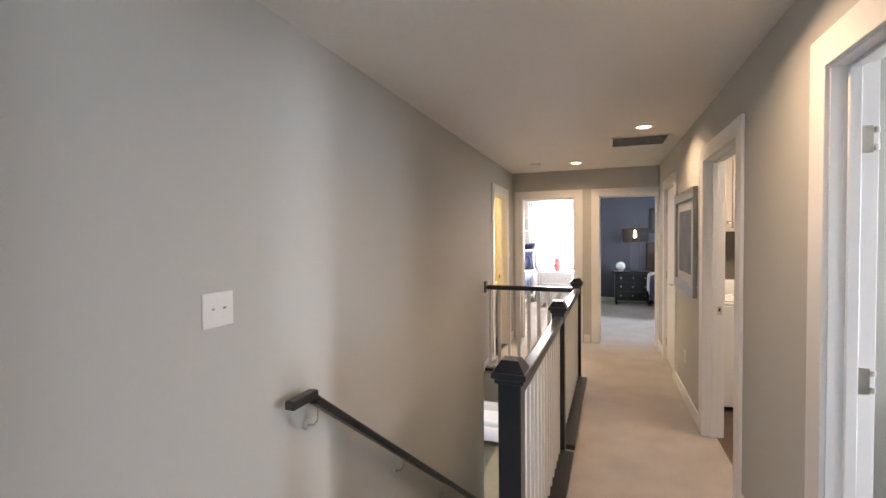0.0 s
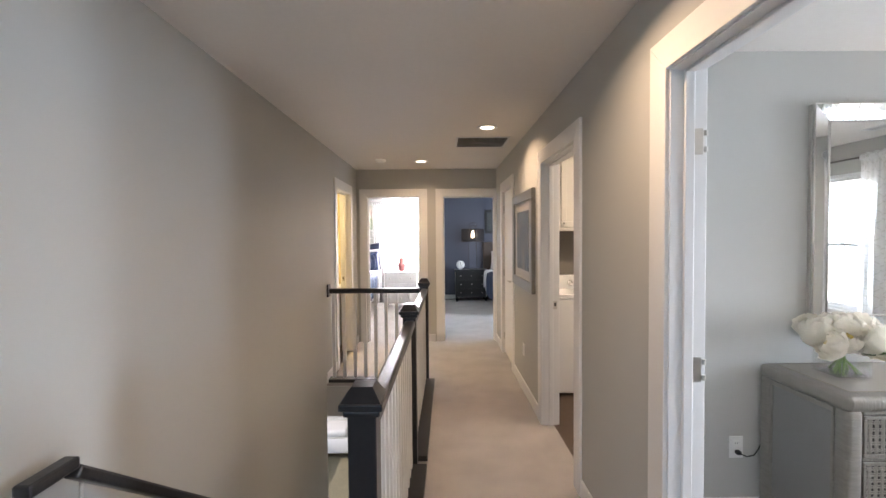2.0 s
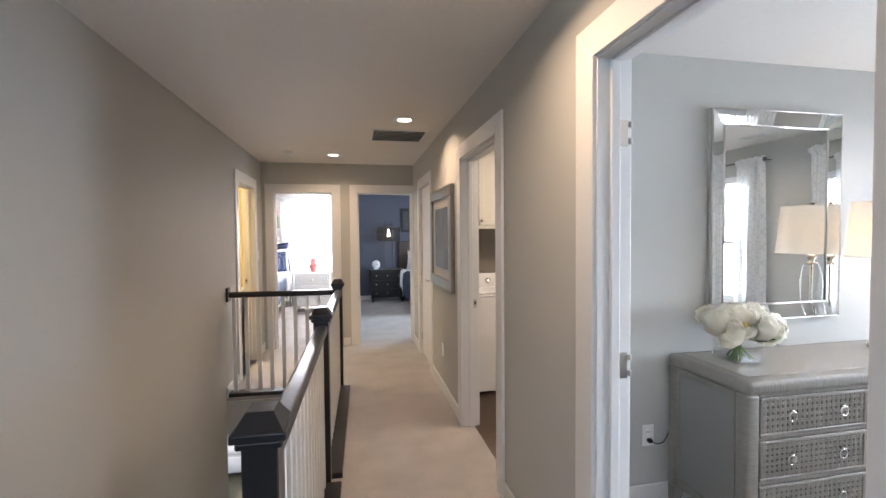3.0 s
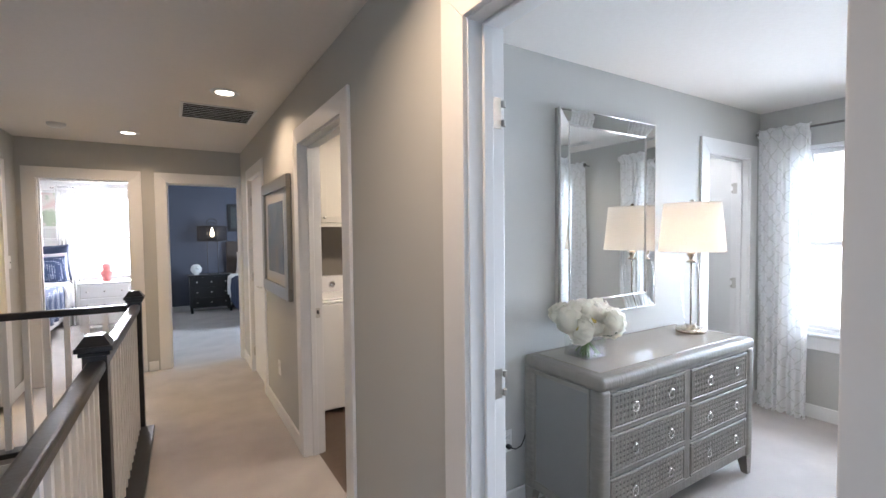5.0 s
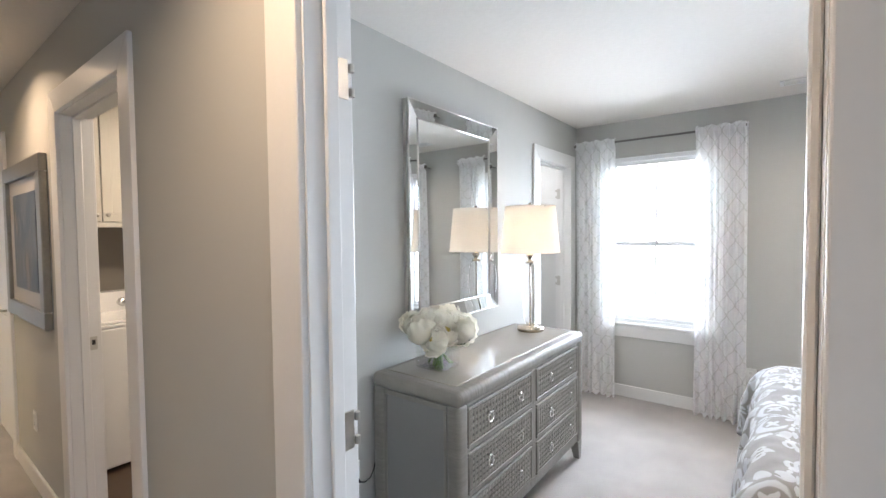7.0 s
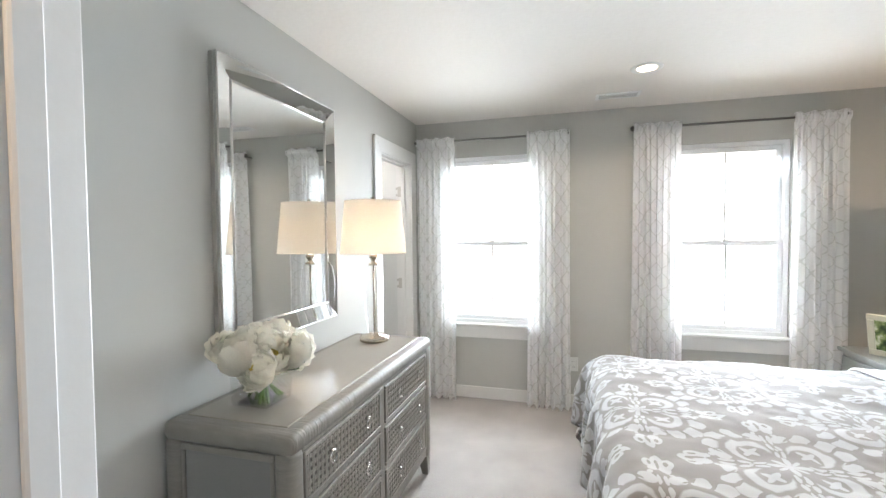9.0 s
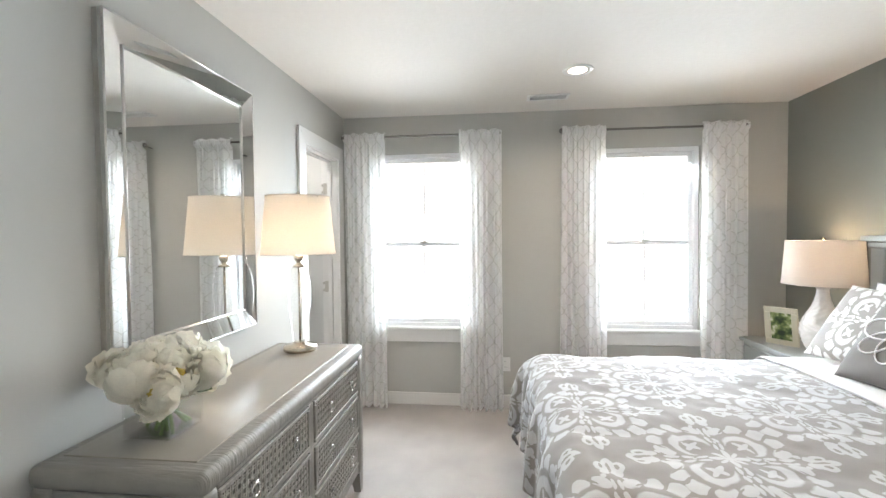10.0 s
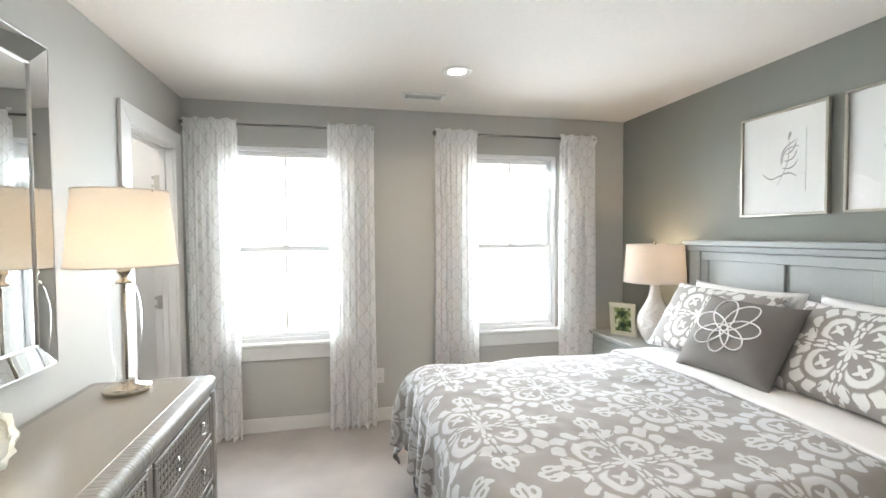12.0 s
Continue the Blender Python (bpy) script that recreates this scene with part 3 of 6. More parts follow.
def doorway(name, at, turn, width, label, thick=0.115, reveal=0.006, hinges="", strike="", far_casing=True, height=HEAD, c=0.107):
    """A cased opening: local x runs along the wall, the front face looks to local +y, the wall lies behind it. The casings meet in mitres."""
    d = tagged(thing(name, at, label, "door frame", turn=turn), kind="structure")
    t, h = 0.017, height + 0.006
    sides = [(0.0, 1)] + ([(-thick, -1)] if far_casing else [])
    for y, s in sides:
        lo, hi = (y, y + t) if s > 0 else (y - t, y)
        a, b = -reveal, width + 0.006
        part("casing", prism(((a - c, 0), (a, 0), (a, h), (a - c, h + c)), lo, hi), TRIM, d)
        part("casing", prism(((b, 0), (b + c, 0), (b + c, h + c), (b, h)), lo, hi), TRIM, d)
        part("casing", prism(((a, h), (b, h), (b + c, h + c), (a - c, h + c)), lo, hi), TRIM, d)
    for x in (-S + 0.001, width):
        part("jamb", block((x, -thick - 0.001, 0), (x + S - 0.001, 0.001, height)), TRIM, d)
    part("jamb", block((-S + 0.001, -thick - 0.001, height), (width + S - 0.001, 0.001, height + S - 0.001)), TRIM, d)
    for x in (0.0005, width - 0.0125):
        part("door_stop", block((x, -thick + 0.036, 0), (x + 0.012, -thick + 0.071, height - 0.001), 0.003), TRIM, d)
    part("door_stop", block((0.013, -thick + 0.036, height - 0.012), (width - 0.013, -thick + 0.071, height - 0.0005), 0.003), TRIM, d)
    if hinges:
        x = 0.0 if hinges == "start" else width
        s = 1 if hinges == "start" else -1
        for z in (0.22, 1.026, 1.825):
            leaf = part("hinge", block((min(x, x + s * 0.003), -thick + 0.002, z - 0.045), (max(x, x + s * 0.003), -thick + 0.034, z + 0.045), 0.001), STEEL, d, "satin nickel hinge leaf with no door hung")
            for k in (-0.028, 0.0, 0.028):
                if k:
                    part("knuckle", tube([(x + s * 0.004, -thick - 0.006, z + k - 0.009), (x + s * 0.004, -thick - 0.006, z + k + 0.009)], 0.007, 10), STEEL, leaf)
    if strike:
        x = 0.0 if strike == "start" else width
        s = 1 if strike == "start" else -1
        plate = part("strike_plate", block((min(x, x + s * 0.002), -thick + 0.004, 0.920), (max(x, x + s * 0.002), -thick + 0.036, 0.985)), STEEL, d, "satin nickel strike plate")
        # Black patch on the plate paints the shade inside the latch hole.
        part("latch_hole", block((min(x + s * 0.002, x + s * 0.0025), -thick + 0.012, 0.945), (max(x + s * 0.002, x + s * 0.0025), -thick + 0.026, 0.970)), BLACK, plate)
    return d


doorway("door_1", (HX, BED_DOOR[0], 0), 90, BED_DOOR[1] - BED_DOOR[0], "white cased bedroom doorway with bare hinges", hinges="end", strike="start", height=BED_HEAD, reveal=0.001, c=0.114)
doorway("door_2", (HX, LAUNDRY_DOOR[0], 0), 90, LAUNDRY_DOOR[1] - LAUNDRY_DOOR[0], "white cased laundry doorway with no door", strike="end")
doorway("door_3", (HX, CLOSET_DOOR[0], 0), 90, CLOSET_DOOR[1] - CLOSET_DOOR[0], "white casing round the closed linen door", far_casing=False)
doorway("door_4", (DOOR_A[1], EY, 0), 180, DOOR_A[1] - DOOR_A[0], "white cased doorway to the bright white bedroom")
doorway("door_5", (DOOR_B[1], EY, 0), 180, DOOR_B[1] - DOOR_B[0], "white cased doorway to the navy bedroom", hinges="end")
doorway("door_6", (LX, BATH_DOOR[1], 0), -90, BATH_DOOR[1] - BATH_DOOR[0], "white cased bathroom doorway in the hall", strike="start")
doorway("door_7", (CLOSET_BED[1], NY, 0), 180, CLOSET_BED[1] - CLOSET_BED[0], "white cased closet opening with bare hinges", hinges="start")

# ---- baseboards ----


def baseboard(x0, y0, x1, y1):
    lone("baseboard", block((min(x0, x1), min(y0, y1), 0), (max(x0, x1), max(y0, y1), 0.105), 0.004), TRIM, "white painted baseboard", "baseboard", "structure")


B, C = 0.014, 0.121
baseboard(HX - B, -1.19, HX, BED_DOOR[0] - C)
baseboard(HX - B, BED_DOOR[1] + C, HX, LAUNDRY_DOOR[0] - C)
baseboard(HX - B, LAUNDRY_DOOR[1] + C, HX, CLOSET_DOOR[0] - C)
baseboard(HX - B, CLOSET_DOOR[1] + C, HX, EY - 0.02)
baseboard(LX, STAIR[1] - 0.02, LX + B, BATH_DOOR[0] - C)
baseboard(LX, BATH_DOOR[1] + C, LX + B, EY - 0.02)
baseboard(LX, -1.19, LX + B, STAIR[0] - 0.05)
baseboard(DOOR_A[1] + C + 0.006, EY - B, DOOR_B[0] - C - 0.006, EY)
baseboard(HX2 + B, NY - B, CLOSET_BED[0] - C, NY)
baseboard(CLOSET_BED[1] + C, NY - B, WX - B, NY)
baseboard(WX - B, SY + B, WX, NY)
baseboard(HX2 + B, SY, WX, SY + B)
baseboard(HX2, SY + B, HX2 + B, BED_DOOR[0] - C)
baseboard(HX2, BED_DOOR[1] + C, HX2 + B, NY)
baseboard(0.06, 11.0 - B, 3.2, 11.0)
baseboard(0.06, EY2 + 0.2, 0.06 + B, 11.0 - B)
baseboard(-3.1, 10.6 - B, -0.09, 10.6)
baseboard(3.1, NY + 0.75 - B, WX, NY + 0.75)

# ---- windows ----


def window(name, axis, near, depth, a, b, z0, z1, label):
    """A white sash window in a wall: two sashes with a centre bar, sill board and apron. near: inner wall face; depth points outwards."""
    w = tagged(new(name), label, "window", kind="structure")
    s = 1 if depth > 0 else -1

    def put(nm, d0, d1, p, q, lo, hi, mat=TRIM, parent=None, bev=0.003, lab=""):
        x, y = sorted((near + s * d0, near + s * d1))
        return part(nm, block((x, p, lo), (y, q, hi), bev) if axis == "x" else block((p, x, lo), (q, y, hi), bev), mat, parent or w, lab)
    f = 0.034
    for p, q, lo, hi in ((a, a + f, z0, z1), (b - f, b, z0, z1), (a + f, b - f, z1 - f, z1), (a + f, b - f, z0, z0 + f)):
        put("window_frame", 0.016, 0.090, p, q, lo, hi, VINYL)
    mid = (z0 + z1) / 2 - 0.030
    for lo, hi, d in ((mid - 0.02, z1 - f, 0.058), (z0 + f, mid + 0.02, 0.031)):
        p, q, k = a + f, b - f, 0.034
        sash = put("sash", d, d + 0.026, p, p + k, lo, hi, VINYL)
        put("rail", d, d + 0.026, q - k, q, lo, hi, VINYL, parent=sash)
        put("rail", d, d + 0.026, p + k, q - k, hi - k, hi, VINYL, parent=sash)
        put("rail", d, d + 0.026, p + k, q - k, lo, lo + k, VINYL, parent=sash)
        put("glazing_bar", d + 0.008, d + 0.018, (p + q) / 2 - 0.008, (p + q) / 2 + 0.008, lo + k, hi - k, VINYL, parent=sash, bev=0)
        g = put("pane", d + 0.011, d + 0.015, p + k, q - k, lo + k, hi - k, PANE, sash, 0)
        g.visible_shadow = False
    lock = put("sash_lock", 0.010, 0.031, (a + b) / 2 - 0.03, (a + b) / 2 + 0.03, mid + 0.012, mid + 0.03, PLASTIC)
    put("window_sill", -0.045, 0.015, a - 0.06, b + 0.06, z0 - 0.022, z0 + 0.004, bev=0.006)
    put("apron", -0.018, 0.0, a - 0.045, b + 0.045, z0 - 0.125, z0 - 0.024)
    return w


for i, (a, b) in enumerate(BED_WINDOWS):
    window("window_%d" % (i + 1), "x", WX, 1, a, b, *WIN_Z, "white double-hung sash window with sill and apron")
window("window_3", "y", 10.6, 1, *WIN_A, 0.80, 2.15, "white sash window in the white bedroom")
window("window_4", "y", -1.2, -1, -0.95, 0.15, 0.8, 2.1, "white sash window at the back of the hall")

# ---- bedroom ----
# ---- dresser and what stands on it ----
DX, DY, DW, DD, DH = 2.436, 2.630, 1.385, 0.505, 0.83


def ring_pull(parent, x, y, z):
    """A turned rosette with a ring hanging from it."""
    p = part("ring_pull", tube([(x, y, z), (x, y - 0.016, z)], 0.0065, 10), CHROME, parent, "polished nickel ring pull", True)
    pts = [(x + 0.021 * math.sin(a), y - 0.0135, z - 0.021 + 0.021 * math.cos(a)) for a in (2 * math.pi * k / 24 for k in range(24))]
    part("ring", tube(pts, 0.0034, 8, True), CHROME, p, "", True)


def drawer(parent, x0, x1, z0, z1, y, pulls):
    """A drawer front: moulded border, dark field and woven cane strips over it."""
    bm = bmesh.new()
    b = 0.016
    for lo, hi in (((x0, y - 0.012, z0), (x1, y, z0 + b)), ((x0, y - 0.012, z1 - b), (x1, y, z1)), ((x0, y - 0.012, z0 + b), (x0 + b, y, z1 - b)), ((x1 - b, y - 0.012, z0 + b), (x1, y, z1 - b))):
        box(bm, lo, hi, 0.003)
    d = part("drawer", bm, GREY_WRAP, parent, "drawer front with woven cane panel and ring pulls")
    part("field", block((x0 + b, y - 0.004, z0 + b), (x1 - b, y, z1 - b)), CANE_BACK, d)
    bm = bmesh.new()
    step = 0.0265
    nx, nz = round((x1 - x0 - 2 * b) / step), round((z1 - z0 - 2 * b) / step)
    sx, sz = (x1 - x0 - 2 * b) / nx, (z1 - z0 - 2 * b) / nz
    for i in range(nx):
        c = x0 + b + (i + 0.5) * sx
        for w in (-0.0042, 0.0042):
            box(bm, (c + w - 0.0025, y - 0.0085, z0 + b), (c + w + 0.0025, y - 0.004, z1 - b))
    for j in range(nz):
        c = z0 + b + (j + 0.5) * sz
        for w in (-0.0042, 0.0042):
            box(bm, (x0 + b, y - 0.0078, c + w - 0.0021), (x1 - b, y - 0.0045, c + w + 0.0021))
    part("cane_weave", bm, CANE, d, "grey woven cane over a dark field")
    for u in pulls:
        ring_pull(d, x0 + (x1 - x0) * u, y - 0.010, (z0 + z1) / 2 + 0.022)


dresser = thing("dresser", (DX, DY, 0), "grey lacquered six-drawer dresser with woven cane fronts", "dresser")
w, d = DW / 2, DD / 2
for sx in (-1, 1):
    for sy in (-1, 1):
        bm = bmesh.new()
        px, py = sx * (w - 0.036), sy * (d - 0.036)
        box(bm, (px - 0.036, py - 0.036, 0.115), (px + 0.036, py + 0.036, DH - 0.055), 0.022, 4)
        part("post", bm, GREY_WRAP_UPRIGHT, dresser, "rounded grasscloth-wrapped corner post", True)
        foot = bmesh.new()
        box(foot, (px - 0.030, py - 0.030, 0.0), (px + 0.030, py + 0.030, 0.118))
        for v in foot.verts:
            if v.co.z < 0.01:
                v.co.x, v.co.y = px + sx * 0.010 + (v.co.x - px) * 0.6, py + sy * 0.010 + (v.co.y - py) * 0.6
        part("leg", foot, GREY_WRAP, dresser)
bm = block((-w - 0.004, -d - 0.004, DH - 0.066), (w + 0.004, d + 0.002, DH), 0.026, 5)
part("top_edge", bm, GREY_WRAP, dresser, "thick rounded wrapped top edge", True)
part("top_panel", block((-w + 0.062, -d + 0.060, DH - 0.02), (w - 0.062, d - 0.045, DH + 0.0025), 0.002), GREY_TOP, dresser, "smooth lacquered top panel")
for sx in (-1, 1):
    x = sx * (w - 0.012)
    part("side_panel", block((min(x, x - sx * 0.012), -d + 0.06, 0.15), (max(x, x - sx * 0.012), d - 0.06, DH - 0.06)), GREY_PAINT, dresser)
    x = sx * (w - 0.004)
    for lo, hi in (((-d + 0.07, 0.13), (d - 0.07, 0.175)), ((-d + 0.07, DH - 0.09), (d - 0.07, DH - 0.066)), ((-d + 0.0715, 0.1755), (-d + 0.086, DH - 0.0905)), ((d - 0.086, 0.1755), (d - 0.0715, DH - 0.0905))):
        part("side_moulding", block((min(x, x - sx * 0.010), lo[0], lo[1]), (max(x, x - sx * 0.010), hi[0], hi[1]), 0.003), GREY_WRAP, dresser)
part("back_panel", block((-w + 0.07, d - 0.03, 0.13), (w - 0.07, d - 0.01, DH - 0.06)), GREY_WRAP, dresser)
yf = -d + 0.014
for z0, z1 in ((0.125, 0.172), (0.357, 0.372), (0.558, 0.573), (0.752, DH - 0.06)):
    part("front_rail", block((-w + 0.071, yf - 0.004, z0), (w - 0.071, yf + 0.02, z1), 0.003), GREY_WRAP, dresser)
part("centre_stile", block((-0.024, yf - 0.003, 0.1725), (0.024, yf + 0.02, 0.7515), 0.003), GREY_WRAP, dresser)
for x0, x1 in ((-w + 0.073, -0.026), (0.026, w - 0.073)):
    for z0, z1 in ((0.174, 0.355), (0.374, 0.556), (0.575, 0.750)):
        drawer(dresser, x0, x1, z0, z1, yf + 0.002, (0.27, 0.75))
        # Dark sheet stands for the shade in the hollow behind the drawer.
        part("drawer_void_shade", block((x0, yf + 0.0022, z0), (x1, yf + 0.015, z1)), CANE_BACK, dresser)


def table_lamp_glass(at):
    """Clear glass column lamp with a nickel rod inside and a tapered drum shade."""
    t = thing("table_lamp", at, "glass column table lamp with lit ivory drum shade", "lamp")
    part("base", lathe([(0.0, 0), (0.082, 0), (0.085, 0.006), (0.085, 0.022), (0.078, 0.030), (0.040, 0.034), (0.034, 0.046), (0.0, 0.047)], 40), BRUSHED, t, "round brushed nickel base", True)
    part("glass_body", lathe([(0.0, 0.0475), (0.034, 0.048), (0.041, 0.10), (0.054, 0.22), (0.059, 0.30), (0.056, 0.36), (0.046, 0.41), (0.038, 0.44), (0.0, 0.441)], 48), LAMP_GLASS, t, "clear barrel-shaped glass column", True).visible_shadow = False
    part("rod", tube([(0, 0, 0.05), (0, 0, 0.438)], 0.006, 12), BRUSHED, t, "nickel rod", True)
    part("neck", lathe([(0.0, 0.4415), (0.030, 0.442), (0.030, 0.452), (0.015, 0.458), (0.014, 0.470), (0.026, 0.486), (0.026, 0.498), (0.012, 0.504), (0.012, 0.60), (0.0, 0.601)], 24), BRUSHED, t, "brushed nickel neck", True)
    sh = bmesh.new()
    n = 48
    rings = [[sh.verts.new((r * math.cos(2 * math.pi * k / n), r * math.sin(2 * math.pi * k / n), z)) for k in range(n)] for r, z in ((0.190, 0.512), (0.1835, 0.58), (0.177, 0.65), (0.170, 0.72), (0.163, 0.79), (0.161, 0.814))]
    for a, b in zip(rings, rings[1:]):
        for k in range(n):
            sh.faces.new((a[k], a[(k + 1) % n], b[(k + 1) % n], b[k]))
    s = part("shade", sh, SHADE, t, "ivory linen drum shade, lit", True)
    for r, z in ((0.191, 0.513), (0.162, 0.812)):
        part("shade_trim", tube([(r * math.cos(2 * math.pi * k / n), r * math.sin(2 * math.pi * k / n), z) for k in range(n)], 0.0028, 6, True), SHADE, s, "", True)
    part("bulb", lathe([(0.0, 0.49), (0.012, 0.495), (0.028, 0.525), (0.030, 0.545), (0.020, 0.57), (0.0, 0.58)], 16), BULB, t, "lit bulb", True)
    for k in range(3):
        a = 2 * math.pi * k / 3
        part("spider_arm", tube([(0, 0, 0.80), (0.163 * math.cos(a), 0.163 * math.sin(a), 0.806)], 0.002, 6), BRUSHED, t)
    part("harp", tube([(0.05 * math.sin(a), 0, 0.70 - 0.11 * math.cos(a)) for a in (math.pi * k / 12 for k in range(13))], 0.002, 6), BRUSHED, t, "", True)
    part("finial", lathe([(0.0, 0.80), (0.005, 0.802), (0.005, 0.815), (0.013, 0.823), (0.011, 0.833), (0.0, 0.838)], 16), BRUSHED, t, "nickel finial", True)
    return t


table_lamp_glass((2.955, 2.665, DH + 0.0025))


def petal_mesh(name, width, length, cup, ruffle, seed):
    """A cupped, ruffled petal rising from the origin towards +z and leaning to +x."""
    rnd = random.Random(seed)
    bm = bmesh.new()
    nu, nv = 6, 5
    ph = rnd.uniform(0, 6)
    rows = []
    for j in range(nv + 1):
        v = j / nv
        row = []
        for i in range(nu + 1):
            u = i / nu * 2 - 1
            half = width * math.sin(math.pi * min(0.12 + 0.62 * v, 1.0)) * (1 - 0.25 * v ** 4)
            lean = cup * math.sin(v * 2.2) * length
            edge = ruffle * v * v * math.sin(u * 5 + ph)
            row.append(bm.verts.new((lean - abs(u) ** 2 * half * 0.55 + edge, u * half, length * v - 0.12 * length * abs(u) ** 2 * v)))
        rows.append(row)
    for a, b in zip(rows, rows[1:]):
        for i in range(nu):
            bm.faces.new((a[i], a[i + 1], b[i + 1], b[i]))
    return bm


def ball_petal(out, r, way, top, wide, flare, seed):
    """A broad petal that hugs a ball of radius r from below up to the polar angle top, its rim ruffled and turned out."""
    rnd = random.Random(seed)
    nu, nv, ph = 8, 7, rnd.uniform(0, 6)
    rows = []
    for j in range(nv + 1):
        v = j / nv
        polar = 3.02 + (top - 3.02) * v
        half = wide * (0.35 + 0.65 * math.sin(math.pi * min(1.0, 0.25 + 0.55 * v)))
        row = []
        for i in range(nu + 1):
            u = i / nu * 2 - 1
            p = polar + 0.30 * (u * u) * v + 0.07 * v * math.sin(4.2 * u + ph)
            rad = r * (1 + flare * v ** 3 + 0.06 * v * v * math.sin(6 * u + ph * 2) - 0.05 * u * u)
            a = way + u * half / max(0.45, math.sin(p))
            row.append(out.verts.new((rad * math.sin(p) * math.cos(a), rad * math.sin(p) * math.sin(a), rad * math.cos(p) * 0.85)))
        rows.append(row)
    for a, b in zip(rows, rows[1:]):
        for i in range(nu):
            out.faces.new((a[i], a[i + 1], b[i + 1], b[i]))


def bloom_mesh(seed, size):
    """An open garden peony: rings of broad cupped petals, the outer ones spread, the inner ones leaving the heart in view."""
    rnd = random.Random(seed)
    out = bmesh.new()
    for ring, (count, r, top, wide, flare) in enumerate(((5, 0.30, 0.30, 0.62, 0.02), (5, 0.44, 0.40, 0.64, 0.04), (6, 0.57, 0.52, 0.62, 0.05), (6, 0.70, 0.68, 0.62, 0.07), (6, 0.82, 0.86, 0.62, 0.09), (7, 0.92, 1.06, 0.60, 0.12), (7, 1.00, 1.34, 0.58, 0.16))):
        for k in range(count):
            way = 2 * math.pi * (k + 0.5 * (ring % 2)) / count + rnd.uniform(-0.22, 0.22)
            ball_petal(out, r * size * rnd.uniform(0.95, 1.06), way, top + rnd.uniform(-0.14, 0.14), wide, flare, seed * 97 + ring * 13 + k)
    return out


def heart_mesh(size):
    """A tuft of stamens deep in the flower."""
    rnd = random.Random(8)
    bm = bmesh.new()
    for k in range(26):
        a, d = k * 2.4, size * 0.30 * math.sqrt(k / 26)
        p = Vector((d * math.cos(a), d * math.sin(a), size * rnd.uniform(0.30, 0.40)))
        bmesh.ops.create_icosphere(bm, subdivisions=1, radius=size * 0.075, matrix=Matrix.Translation(p))
    return bm


vase = thing("flower_vase", (1.975, 2.665, DH + 0.0025), "square glass vase with white peonies in water", "vase")
vw, vh = 0.077, 0.118
bm = block((-vw, -vw, 0), (vw, vw, vh), 0.006, 2)
top = [f for f in bm.faces if f.calc_center_median().z > vh - 0.001]
bmesh.ops.delete(bm, geom=top, context="FACES")
glass_ob = part("glass_cube", bm, VASE_GLASS, vase, "clear square glass vase")
glass_ob.visible_shadow = False
sol = glass_ob.modifiers.new("thickness", "SOLIDIFY")
sol.thickness, sol.offset = 0.005, -1
part("vase_base", block((-vw + 0.0055, -vw + 0.0055, 0.0055), (vw - 0.0055, vw - 0.0055, 0.014), 0.002), VASE_GLASS, vase, "thick glass base").visible_shadow = False
part("water", block((-vw + 0.0055, -vw + 0.0055, 0.0145), (vw - 0.0055, vw - 0.0055, 0.055)), WATER, vase, "clear water").visible_shadow = False
rnd = random.Random(5)
blooms = [as_mesh("bloom", bloom_mesh(s, 0.068), PETAL, True) for s in (1, 2, 3)]
heart = as_mesh("heart", heart_mesh(0.048), HEART, True)
SPOTS = [(0.00, 0.02, 0.205, 0, 0), (0.085, -0.055, 0.175, 40, -40), (-0.06, -0.10, 0.150, 58, -115), (-0.125, 0.00, 0.145, 58, 170), (0.135, 0.035, 0.155, 58, 15), (0.045, -0.125, 0.140, 66, -70),
         (-0.08, 0.095, 0.165, 48, 130), (0.05, 0.105, 0.165, 50, 65), (0.155, -0.055, 0.120, 78, -20), (-0.135, -0.085, 0.115, 78, -150), (-0.02, -0.05, 0.195, 22, -100), (-0.07, 0.035, 0.195, 28, 150), (0.075, 0.03, 0.198, 26, 20)]
for i, (x, y, z, tilt, way) in enumerate(SPOTS):
    o = new("bloom", blooms[i % 3])
    o.parent = vase
    s = 1.0 if i % 4 else 1.12
    o.matrix_basis = pose(x * 0.86, y * 0.86, z + 0.044, 0, 0, way) @ pose(0, 0, 0, 0, tilt * 0.85, rnd.uniform(0, 360)) @ Matrix.Scale(s, 4)
    h = new("heart", heart)
    h.parent = o
    foot = Vector((rnd.uniform(-0.064, 0.064), rnd.uniform(-0.064, 0.064), 0.016))
    head = Vector((x * 0.8, y * 0.8, z - 0.012))
    mid = Vector((-foot.x * 0.25 + head.x * 0.12, -foot.y * 0.25 + head.y * 0.12, 0.115))
    part("stem", tube([foot.lerp(mid, 0.0), foot.lerp(mid, 0.5), mid, mid.lerp(head, 0.5), head], 0.0050, 6), STEM, vase, "", True)
for x, y, z, way in ((0.09, -0.09, 0.095, -45), (0.02, -0.12, 0.10, -90), (-0.05, 0.11, 0.11, 120)):
    lf = petal_mesh("leaf", 0.020, 0.085, 0.2, 0.003, int(way + 200))
    lf.transform(pose(x * 0.55, y * 0.55, z + 0.03, 0, 0, way) @ pose(0, 0, 0, 0, 80, 0))
    part("leaf", lf, LEAF, vase, "dark green leaf", True)

# ---- mirror on the dresser wall ----
mirror = thing("wall_mirror", (2.438, NY, 1.575), "large rectangular wall mirror with wide silver frame", "mirror")
mw, mh, mb = 0.4375, 0.587, 0.085
part("backing", block((-mw, -0.020, -mh), (mw, -0.001, mh)), SILVER_EDGE, mirror, "silver wooden backing")
